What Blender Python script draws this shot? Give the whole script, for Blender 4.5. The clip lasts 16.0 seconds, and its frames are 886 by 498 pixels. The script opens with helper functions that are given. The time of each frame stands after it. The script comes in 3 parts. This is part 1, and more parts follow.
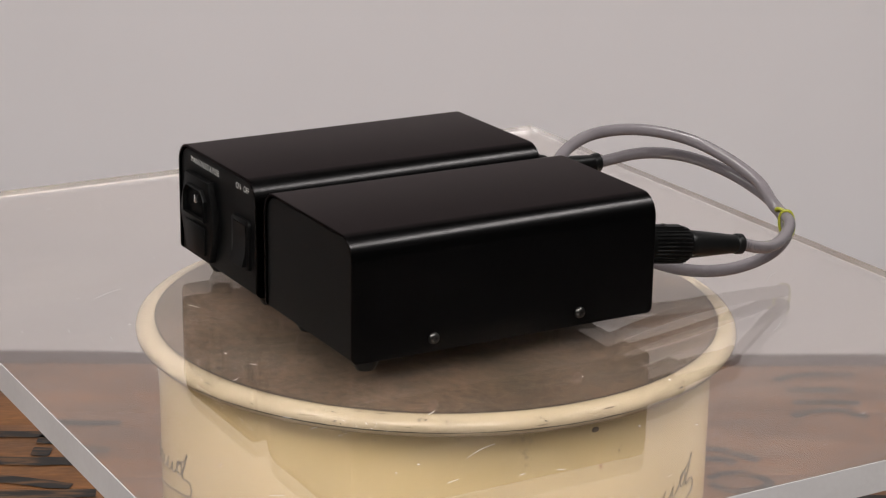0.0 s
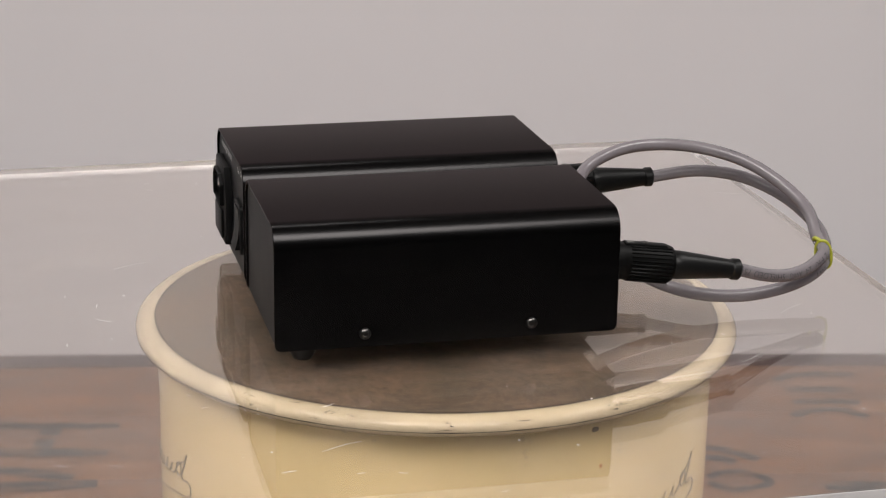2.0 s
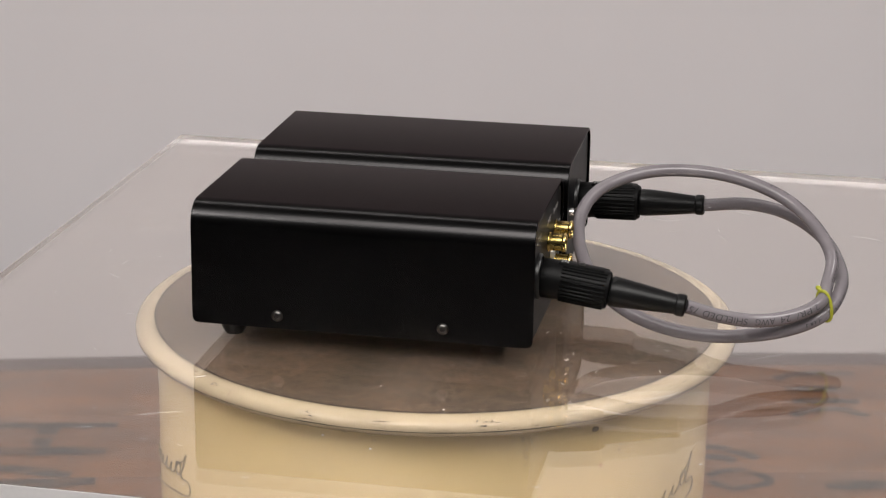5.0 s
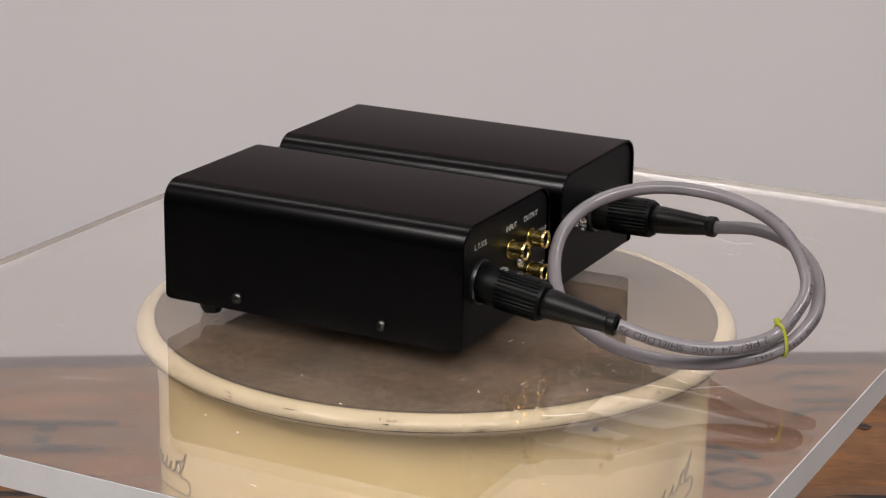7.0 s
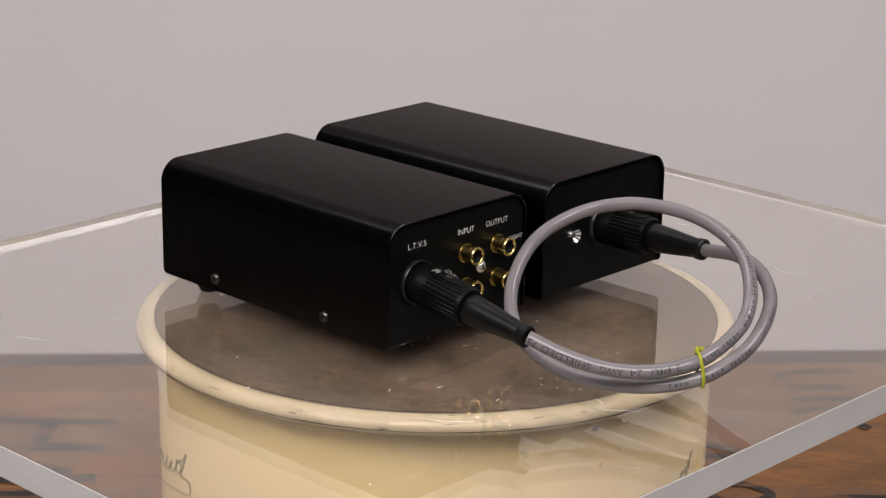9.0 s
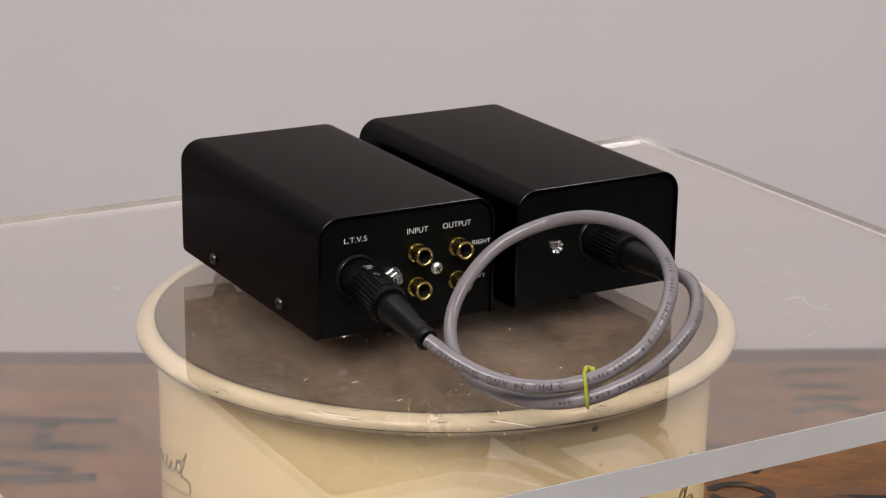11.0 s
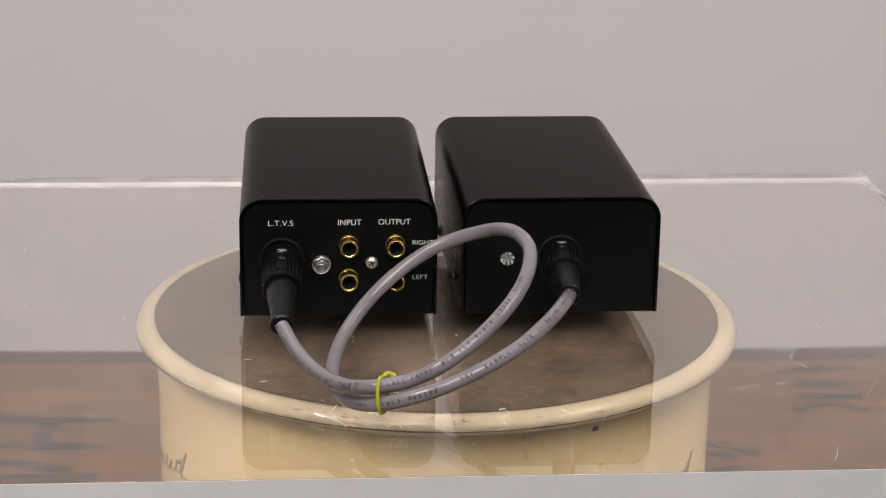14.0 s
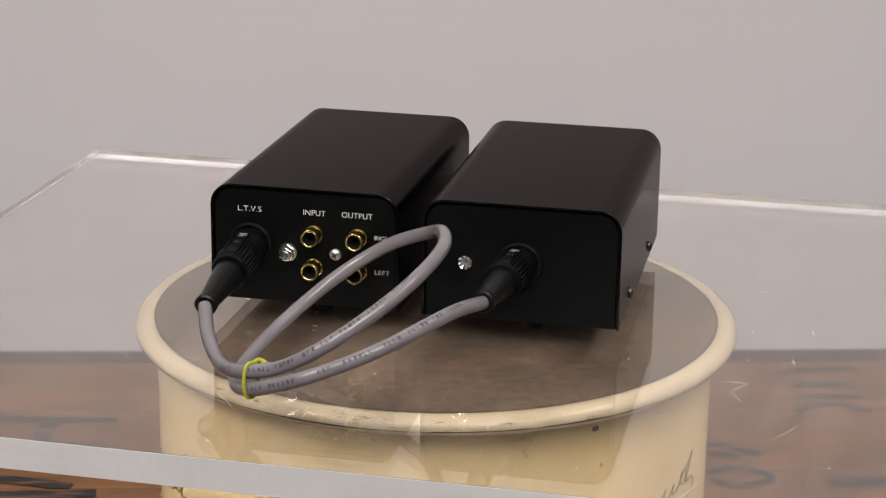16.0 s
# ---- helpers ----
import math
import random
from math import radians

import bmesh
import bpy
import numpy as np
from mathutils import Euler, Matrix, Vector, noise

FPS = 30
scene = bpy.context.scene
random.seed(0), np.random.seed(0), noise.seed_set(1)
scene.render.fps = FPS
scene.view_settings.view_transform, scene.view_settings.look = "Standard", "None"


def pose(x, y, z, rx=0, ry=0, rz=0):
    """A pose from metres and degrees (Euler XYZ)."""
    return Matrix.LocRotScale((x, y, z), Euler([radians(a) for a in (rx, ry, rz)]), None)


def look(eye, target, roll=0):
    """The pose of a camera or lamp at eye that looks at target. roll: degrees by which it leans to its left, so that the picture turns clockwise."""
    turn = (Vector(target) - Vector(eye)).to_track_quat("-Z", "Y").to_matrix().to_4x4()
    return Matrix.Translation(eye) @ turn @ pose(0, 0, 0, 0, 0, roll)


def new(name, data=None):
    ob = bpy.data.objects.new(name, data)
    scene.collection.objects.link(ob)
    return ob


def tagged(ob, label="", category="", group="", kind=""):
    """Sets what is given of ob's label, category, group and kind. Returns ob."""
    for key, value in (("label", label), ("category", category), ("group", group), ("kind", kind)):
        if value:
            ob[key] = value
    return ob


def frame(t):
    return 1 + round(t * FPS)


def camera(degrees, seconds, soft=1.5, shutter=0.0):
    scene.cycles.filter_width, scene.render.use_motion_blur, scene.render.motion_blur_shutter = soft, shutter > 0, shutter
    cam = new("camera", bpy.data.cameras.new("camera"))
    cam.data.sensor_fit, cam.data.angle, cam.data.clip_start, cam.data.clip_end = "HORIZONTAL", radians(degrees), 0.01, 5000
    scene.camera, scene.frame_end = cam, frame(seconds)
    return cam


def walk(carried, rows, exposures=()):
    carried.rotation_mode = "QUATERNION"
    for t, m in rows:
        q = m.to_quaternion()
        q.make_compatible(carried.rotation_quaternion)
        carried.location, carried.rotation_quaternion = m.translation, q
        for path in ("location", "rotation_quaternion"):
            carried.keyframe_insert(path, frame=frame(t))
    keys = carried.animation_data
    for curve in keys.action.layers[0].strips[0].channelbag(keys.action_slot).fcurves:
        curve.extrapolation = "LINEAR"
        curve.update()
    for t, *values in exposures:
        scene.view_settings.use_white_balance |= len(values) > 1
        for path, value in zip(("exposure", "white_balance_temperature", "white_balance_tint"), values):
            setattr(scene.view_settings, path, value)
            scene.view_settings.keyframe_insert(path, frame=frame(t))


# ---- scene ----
S = 1.12                      # camera to turning axis, metres
ZL = 0.86                     # height of the turning lid's flat top
ZC = 0.50                     # top of the wooden crate
SECONDS = 16.0

# ---- camera: on a tripod, it does not move ----
cam = camera(24.27, SECONDS, soft=1.2)
EYE = Vector((0.0, -S, ZL + 0.3905))
YAW, PITCH = radians(-0.167), radians(-17.294)
AIM = EYE + Vector((-math.sin(YAW) * math.cos(PITCH), math.cos(YAW) * math.cos(PITCH), math.sin(PITCH)))
walk(cam, [(0.0, look(EYE, AIM, 0.85)), (SECONDS, look(EYE, AIM, 0.85))])

# ---- light: a closed room with assumed ceiling lights, out of view ----
world = bpy.data.worlds.new("world")
scene.world = world
world.use_nodes = True
world.node_tree.nodes["Background"].inputs["Color"].default_value = (0.9, 0.95, 1.0, 1)
world.node_tree.nodes["Background"].inputs["Strength"].default_value = 0.05
scene.view_settings.exposure = 0.0


def area(name, x, y, z, sx, sy, watts, color):
    data = bpy.data.lights.new(name, "AREA")
    data.shape, data.size, data.size_y, data.energy, data.color = "RECTANGLE", sx, sy, watts, color
    ob = new(name, data)
    ob.matrix_world = pose(x, y, z)
    return ob


CEIL = 2.70
# Assumed lamps out of view, fitted to highlights; the last brightens the wall.
LIGHTS = [(1.25, -0.15, 0.10, 1.0), (0.1, -1.60, 1.8, 1.3), (-1.3, -1.30, 0.14, 1.3), (-0.65, 0.65, 1.5, 0.12)]
WATTS = [16.0, 48.5, 31.0, 5.4]
for (lx, ly, sx, sy), w in zip(LIGHTS, WATTS):
    area("assumed_lamp", lx, ly, CEIL - 0.075, sx, sy, w, (1.0, 0.965, 0.94))


# ---- materials ----
def nodes_of(name):
    m = bpy.data.materials.new(name)
    m.use_nodes = True
    t = m.node_tree
    return m, t, t.nodes["Principled BSDF"]


def mat(name, color, rough=0.5, metal=0.0, vary=0.12, scale=30.0, bump=0.0, bump_scale=300.0, stretch=(1, 1, 1), fine=0.0,
        dark=None, rough_vary=0.08, coat=0.0, ior=1.5, object_random=0.0):
    """A surface with variation at two scales, in metres, and fine relief."""
    m, t, p = nodes_of(name)
    N, L = t.nodes, t.links
    tc = N.new("ShaderNodeTexCoord")
    mp = N.new("ShaderNodeMapping")
    mp.inputs["Scale"].default_value = stretch
    L.new(tc.outputs["Object"], mp.inputs["Vector"])
    vec = mp.outputs["Vector"]
    if object_random:
        info = N.new("ShaderNodeObjectInfo")
        add = N.new("ShaderNodeVectorMath")
        add.operation = "MULTIPLY_ADD"
        add.inputs[1].default_value = (7.3, 3.1, 5.7)
        L.new(info.outputs["Random"], add.inputs[0])
        L.new(vec, add.inputs[2])
        vec = add.outputs[0]
    n1 = N.new("ShaderNodeTexNoise")
    n1.inputs["Scale"].default_value, n1.inputs["Detail"].default_value = scale, 5
    n2 = N.new("ShaderNodeTexNoise")
    n2.inputs["Scale"].default_value, n2.inputs["Detail"].default_value = bump_scale, 3
    L.new(vec, n1.inputs["Vector"]), L.new(vec, n2.inputs["Vector"])
    ramp = N.new("ShaderNodeValToRGB")
    lo = dark or tuple(c * (1 - vary) for c in color)
    hi = tuple(min(1, c * (1 + vary)) for c in color)
    ramp.color_ramp.elements[0].position, ramp.color_ramp.elements[1].position = 0.32, 0.68
    ramp.color_ramp.elements[0].color, ramp.color_ramp.elements[1].color = (*lo, 1), (*hi, 1)
    L.new(n1.outputs["Fac"], ramp.inputs["Fac"])
    out = ramp.outputs["Color"]
    if fine:
        mix = N.new("ShaderNodeMix")
        mix.data_type, mix.blend_type = "RGBA", "OVERLAY"
        mix.inputs["Factor"].default_value = fine
        L.new(out, mix.inputs[6]), L.new(n2.outputs["Fac"], mix.inputs[7])
        out = mix.outputs[2]
    if object_random:
        hsv = N.new("ShaderNodeHueSaturation")
        mr = N.new("ShaderNodeMapRange")
        mr.inputs["To Min"].default_value, mr.inputs["To Max"].default_value = 1 - object_random, 1 + object_random
        L.new(info.outputs["Random"], mr.inputs["Value"]), L.new(mr.outputs[0], hsv.inputs["Value"]), L.new(out, hsv.inputs["Color"])
        out = hsv.outputs["Color"]
    L.new(out, p.inputs["Base Color"])
    rr = N.new("ShaderNodeMapRange")
    rr.inputs["To Min"].default_value, rr.inputs["To Max"].default_value = max(0.02, rough - rough_vary), min(1, rough + rough_vary)
    L.new(n1.outputs["Fac"], rr.inputs["Value"]), L.new(rr.outputs[0], p.inputs["Roughness"])
    p.inputs["Metallic"].default_value, p.inputs["IOR"].default_value = metal, ior
    p.inputs["Coat Weight"].default_value = coat
    if bump:
        b = N.new("ShaderNodeBump")
        b.inputs["Strength"].default_value, b.inputs["Distance"].default_value = 1.0, bump
        L.new(n2.outputs["Fac"], b.inputs["Height"]), L.new(b.outputs[0], p.inputs["Normal"])
    return m


M_WALL = mat("wall_paint", (0.856, 0.832, 0.857), 0.85, vary=0.025, scale=1.6)
M_GREY = mat("unseen_dark_wall_paint", (0.035, 0.035, 0.038), 0.8, vary=0.03, scale=2.5, bump=0.0003, bump_scale=500)
M_CEIL = mat("ceiling_paint", (0.25, 0.25, 0.25), 0.9, vary=0.02, scale=3, bump=0.0003)
M_FLOOR = mat("floor_vinyl", (0.032, 0.030, 0.027), 0.5, vary=0.15, scale=6, bump=0.0002)
M_BLACK = mat("black_anodised_cover", (0.027, 0.0262, 0.0266), 0.25, 1.0, vary=0.0, scale=40, rough_vary=0.0)
M_BLACK.node_tree.nodes["Principled BSDF"].inputs["Specular Tint"].default_value = (0.53, 0.505, 0.505, 1)
M_PANEL = mat("black_anodised_panel", (0.0022, 0.0024, 0.0024), 0.46, vary=0.12, scale=60, bump=0.00003, bump_scale=2000, rough_vary=0.03, ior=1.22)
M_PLASTIC = mat("black_plastic", (0.006, 0.006, 0.006), 0.33, vary=0.15, scale=80, bump=0.00004, bump_scale=900)
M_GRIP = mat("matt_black_plastic", (0.0018, 0.0018, 0.0018), 0.45, vary=0.15, scale=80, bump=0.00004, bump_scale=900, ior=1.24)
M_RUBBER = mat("black_rubber", (0.004, 0.004, 0.004), 0.38, vary=0.15, scale=80, bump=0.00003, bump_scale=900, ior=1.32)
M_GOLD = mat("gold_plating", (0.80, 0.61, 0.24), 0.26, 1.0, vary=0.08, scale=120)
M_BRASS = mat("dull_gold_plating", (0.48, 0.36, 0.12), 0.26, 1.0, vary=0.12, scale=120)
M_CHROME = mat("bright_steel", (0.95, 0.94, 0.93), 0.24, 1.0, vary=0.08, scale=150)
M_BRIGHT = mat("satin_bright_steel", (0.96, 0.95, 0.94), 0.42, 1.0, vary=0.06, scale=150)
M_SCREW = mat("dull_steel", (0.10, 0.096, 0.092), 0.30, 1.0, vary=0.2, scale=300)
M_CORD = mat("grey_pvc", (0.185, 0.166, 0.177), 0.22, vary=0.07, scale=60, bump=0.00004, bump_scale=500)
M_PRINT = mat("black_cable_print", (0.012, 0.011, 0.012), 0.5, vary=0.2, scale=500)
M_FADED = mat("faded_cable_print", (0.050, 0.044, 0.048), 0.5, vary=0.6, scale=900)
M_TIE = mat("yellow_tie_plastic", (0.34, 0.345, 0.022), 0.4, vary=0.12, scale=200)
M_WHITE = mat("white_print", (0.90, 0.90, 0.88), 0.5, vary=0.03, scale=500)
M_WORN = mat("worn_white_print", (0.22, 0.22, 0.21), 0.4, vary=0.5, scale=900)
M_CREAM = mat("cream_enamel", (0.518, 0.407, 0.222), 0.15, vary=0.06, scale=14, bump=0.00005, bump_scale=120, rough_vary=0.06, coat=0.2)
M_RIM = mat("worn_cream_enamel", (0.385, 0.328, 0.230), 0.13, vary=0.07, scale=22, bump=0.00006, bump_scale=160, rough_vary=0.06, coat=0.2)
M_DARKMARK = mat("dark_marks", (0.018, 0.015, 0.011), 0.8, vary=0.4, scale=300)
M_SCUFF = mat("pale_scuff", (0.135, 0.105, 0.080), 0.6, vary=0.2, scale=300)
M_CHIP = mat("chipped_enamel", (0.095, 0.07, 0.042), 0.7, vary=0.4, scale=600)
M_STAIN = mat("tan_stain", (0.24, 0.19, 0.11), 0.5, vary=0.25, scale=300)
M_FAINT = mat("faint_stain", (0.36, 0.285, 0.155), 0.3, vary=0.12, scale=200)
M_RUST = mat("rust_spot", (0.28, 0.12, 0.04), 0.8, vary=0.3, scale=500)
M_SCRIPT = mat("gold_grey_script", (0.15, 0.115, 0.050), 0.45, vary=0.15, scale=200)
M_DISC = mat("worn_brown_disc", (0.080, 0.051, 0.031), 0.6, vary=0.34, scale=13, dark=(0.050, 0.037, 0.0225), bump=0.0003, bump_scale=210, stretch=(1.1, 0.9, 1), fine=0.9)
M_WOOD = mat("crate_wood", (0.182, 0.0755, 0.0235), 0.6, vary=0.30, scale=13, bump=0.0005, bump_scale=90, stretch=(0.8, 2.4, 1), fine=0.5, object_random=0.10)
M_DARKWOOD = mat("dark_crate_wood", (0.058, 0.031, 0.029), 0.65, vary=0.35, scale=12, bump=0.0005, bump_scale=60, stretch=(0.35, 4.0, 1), fine=0.4)
M_STENCIL = mat("black_stencil_paint", (0.011, 0.009, 0.008), 0.7, vary=0.3, scale=30, dark=(0.120, 0.060, 0.026), stretch=(0.7, 4.0, 1), fine=0.3)
M_STENCIL.node_tree.nodes["Color Ramp"].color_ramp.elements[0].position = 0.38
M_STENCIL.node_tree.nodes["Color Ramp"].color_ramp.elements[1].position = 0.51
M_DARK = mat("dark_hole", (0.003, 0.003, 0.003), 0.6, vary=0.1, ior=1.2)
M_SCRATCH = mat("scuffed_acrylic", (0.55, 0.54, 0.53), 0.5, vary=0.1, scale=300)
# pale diffuse colour stands in for wall light carried through the sheet
M_EDGE = mat("edge_piped_light", (0.64, 0.618, 0.616), 0.6, vary=0.05, scale=22, bump=0.00006, bump_scale=400, fine=0.08)


def acrylic():
    m, t, p = nodes_of("clear_acrylic")
    N, L = t.nodes, t.links
    p.inputs["Base Color"].default_value = (0.955, 0.915, 0.885, 1)
    p.inputs["Transmission Weight"].default_value, p.inputs["IOR"].default_value = 1.0, 1.49
    p.inputs["Roughness"].default_value = 0.017
    tc = N.new("ShaderNodeTexCoord")
    haze = N.new("ShaderNodeBsdfDiffuse")
    haze.inputs["Color"].default_value = (0.80, 0.70, 0.63, 1)
    film, wipe = N.new("ShaderNodeTexNoise"), N.new("ShaderNodeTexNoise")
    film.inputs["Scale"].default_value, film.inputs["Detail"].default_value = 14, 6
    wipe.inputs["Scale"].default_value, wipe.inputs["Detail"].default_value = 30, 5
    mp = N.new("ShaderNodeMapping")
    mp.inputs["Rotation"].default_value, mp.inputs["Scale"].default_value = (0, 0, 0.5), (0.35, 3.0, 1)
    L.new(tc.outputs["Object"], film.inputs["Vector"]), L.new(tc.outputs["Object"], mp.inputs["Vector"]), L.new(mp.outputs[0], wipe.inputs["Vector"])
    mul = N.new("ShaderNodeMath")
    mul.operation = "MULTIPLY"
    L.new(film.outputs["Fac"], mul.inputs[0]), L.new(wipe.outputs["Fac"], mul.inputs[1])
    mr = N.new("ShaderNodeMapRange")                # a pale scuff haze mixed into the surface, patchy, with wiping marks
    mr.inputs["From Min"].default_value, mr.inputs["From Max"].default_value = 0.20, 0.42
    mr.inputs["To Min"].default_value, mr.inputs["To Max"].default_value = 0.003, 0.032
    L.new(mul.outputs[0], mr.inputs["Value"])
    mix = N.new("ShaderNodeMixShader")
    out = N["Material Output"]
    L.new(mr.outputs[0], mix.inputs[0]), L.new(p.outputs[0], mix.inputs[1]), L.new(haze.outputs[0], mix.inputs[2]), L.new(mix.outputs[0], out.inputs["Surface"])
    return m


M_ACRYLIC = acrylic()
M_CUT = mat("cut_acrylic", (0.93, 0.905, 0.90), 0.26, vary=0.03, scale=22, bump=0.00004, bump_scale=400, rough_vary=0.04, ior=1.49)
M_CUT.node_tree.nodes["Principled BSDF"].inputs["Transmission Weight"].default_value = 0.92


def glow(name, color, strength):
    m, t, p = nodes_of(name)
    p.inputs["Emission Color"].default_value = (*color, 1)
    p.inputs["Emission Strength"].default_value = strength
    return m


M_GLOW = glow("lamp_diffuser", (1.0, 0.94, 0.88), 2.0)


# ---- mesh helpers ----
def part(name, bm, material, parent=None, label="", smooth=True, at=None):
    me = bpy.data.meshes.new(name)
    bm.to_mesh(me)
    bm.free()
    return part_of(name, me, material, parent, label, smooth, at)


def part_of(name, me, material, parent=None, label="", smooth=True, at=None):
    ob = new(name, me)
    if material and not me.materials:
        for m in (material if isinstance(material, (list, tuple)) else [material]):
            me.materials.append(m)
    if smooth:
        me.shade_smooth()
        me.set_sharp_from_angle(angle=radians(38))
    if parent:
        ob.parent = parent
    if at is not None:
        ob.matrix_basis = at
    if label:
        ob["label"] = label
    return ob


def thing(name, m, label, category, group=""):
    return tagged_empty(name, m, label, category, group)


def tagged_empty(name, m, label, category, group):
    ob = new(name)
    ob.empty_display_size = 0.03
    ob.matrix_basis = m
    return tagged(ob, label, category, group)


def box(x0, x1, y0, y1, z0, z1, bevel=0.0, seg=2):
    bm = bmesh.new()
    v = bmesh.ops.create_cube(bm, size=1.0)["verts"]
    bmesh.ops.scale(bm, vec=(x1 - x0, y1 - y0, z1 - z0), verts=v)
    bmesh.ops.translate(bm, vec=((x0 + x1) / 2, (y0 + y1) / 2, (z0 + z1) / 2), verts=v)
    if bevel:
        bmesh.ops.bevel(bm, geom=bm.edges[:], offset=bevel, segments=seg, affect="EDGES", profile=0.5)
    return bm


def lathe(profile, n=48, close=False):
    """Turns (radius, height) pairs about z."""
    bm = bmesh.new()
    rings = []
    for r, z in profile:
        if r < 1e-7:
            rings.append([bm.verts.new((0, 0, z))])
        else:
            rings.append([bm.verts.new((r * math.cos(2 * math.pi * k / n), r * math.sin(2 * math.pi * k / n), z)) for k in range(n)])
    pairs = list(zip(rings, rings[1:])) + ([(rings[-1], rings[0])] if close else [])
    for a, b in pairs:
        for k in range(n):
            q = [a[k % len(a)], a[(k + 1) % len(a)], b[(k + 1) % len(b)], b[k % len(b)]]
            q = list(dict.fromkeys(q))
            if len(q) > 2:
                bm.faces.new(q)
    bmesh.ops.recalc_face_normals(bm, faces=bm.faces)
    return bm


ALONG_X = Matrix.Rotation(radians(90), 4, "Y")       # z axis laid along +x


def arc(cx, cy, r, a0, a1, n):
    return [(cx + r * math.cos(radians(a0 + (a1 - a0) * k / n)), cy + r * math.sin(radians(a0 + (a1 - a0) * k / n))) for k in range(n + 1)]


def rounded(w, h, r, n=6, top_only=False):
    """Outline of a rectangle with rounded corners about the origin."""
    a, b = w / 2 - r, h / 2 - r
    pts = arc(a, b, r, 0, 90, n) + arc(-a, b, r, 90, 180, n)
    if top_only:
        return pts + [(-w / 2, -h / 2), (w / 2, -h / 2)]
    return pts + arc(-a, -b, r, 180, 270, n) + arc(a, -b, r, 270, 360, n)


def prism(outline, z0, z1, bevel=0.0):
    bm = bmesh.new()
    lo = [bm.verts.new((x, y, z0)) for x, y in outline]
    hi = [bm.verts.new((x, y, z1)) for x, y in outline]
    bm.faces.new(lo[::-1])
    top = bm.faces.new(hi)
    for k in range(len(lo)):
        bm.faces.new((lo[k], lo[(k + 1) % len(lo)], hi[(k + 1) % len(lo)], hi[k]))
    if bevel:
        bmesh.ops.bevel(bm, geom=list(top.edges), offset=bevel, segments=2, affect="EDGES", profile=0.5)
    return bm


def tube(points, radius, n=14, caps=True):
    """A round tube along a list of points."""
    bm = bmesh.new()
    rings, side = [], None
    for i, p in enumerate(points):
        d = (points[min(i + 1, len(points) - 1)] - points[max(i - 1, 0)]).normalized()
        if side is None:
            side = d.orthogonal().normalized()
        side = (side - d * side.dot(d)).normalized()
        up = d.cross(side)
        r = radius[i] if isinstance(radius, list) else radius
        rings.append([bm.verts.new(p + (side * math.cos(2 * math.pi * k / n) + up * math.sin(2 * math.pi * k / n)) * r) for k in range(n)])
    for a, b in zip(rings, rings[1:]):
        for k in range(n):
            bm.faces.new((a[k], a[(k + 1) % n], b[(k + 1) % n], b[k]))
    if caps:
        bm.faces.new(rings[0][::-1]), bm.faces.new(rings[-1])
    return bm


def text_mesh(words, width=0.0, height=0.0, thick=0.00025, weight=-0.010):
    """Lettering in the plane, centred on the origin, scaled to a width or a capital height."""
    cu = bpy.data.curves.new("lettering", "FONT")
    cu.body, cu.size, cu.offset = words, 1.0, weight
    cu.align_x, cu.align_y = "CENTER", "CENTER"
    ob = new("lettering", cu)
    bpy.context.view_layer.update()
    me = bpy.data.meshes.new_from_object(ob.evaluated_get(bpy.context.evaluated_depsgraph_get()))
    bpy.data.objects.remove(ob)
    bpy.data.curves.remove(cu)
    xs, ys = [v.co.x for v in me.vertices], [v.co.y for v in me.vertices]
    k = width / (max(xs) - min(xs)) if width else height / (max(ys) - min(ys))
    kh = height / (max(ys) - min(ys)) if height else k
    cx, cy = (max(xs) + min(xs)) / 2, (max(ys) + min(ys)) / 2
    for v in me.vertices:
        v.co = ((v.co.x - cx) * k, (v.co.y - cy) * kh, thick)
    return me


def spline(ctrl, count):
    """Catmull-Rom curve through control points, as evenly spaced points."""
    c = [Vector(p) for p in ctrl]
    c = [2 * c[0] - c[1]] + c + [2 * c[-1] - c[-2]]
    dense = []
    for i in range(1, len(c) - 2):
        for k in range(24):
            f = k / 24
            dense.append(0.5 * ((2 * c[i]) + (c[i + 1] - c[i - 1]) * f + (2 * c[i - 1] - 5 * c[i] + 4 * c[i + 1] - c[i + 2]) * f * f
                                + (3 * c[i] - c[i - 1] - 3 * c[i + 1] + c[i + 2]) * f ** 3))
    dense.append(c[-2])
    run = [0.0]
    for a, b in zip(dense, dense[1:]):
        run.append(run[-1] + (b - a).length)
    out, j = [], 0
    for k in range(count):
        s = run[-1] * k / (count - 1)
        while j < len(run) - 2 and run[j + 1] < s:
            j += 1
        f = (s - run[j]) / max(1e-9, run[j + 1] - run[j])
        out.append(dense[j].lerp(dense[j + 1], min(1, f)))
    return out, run[-1]


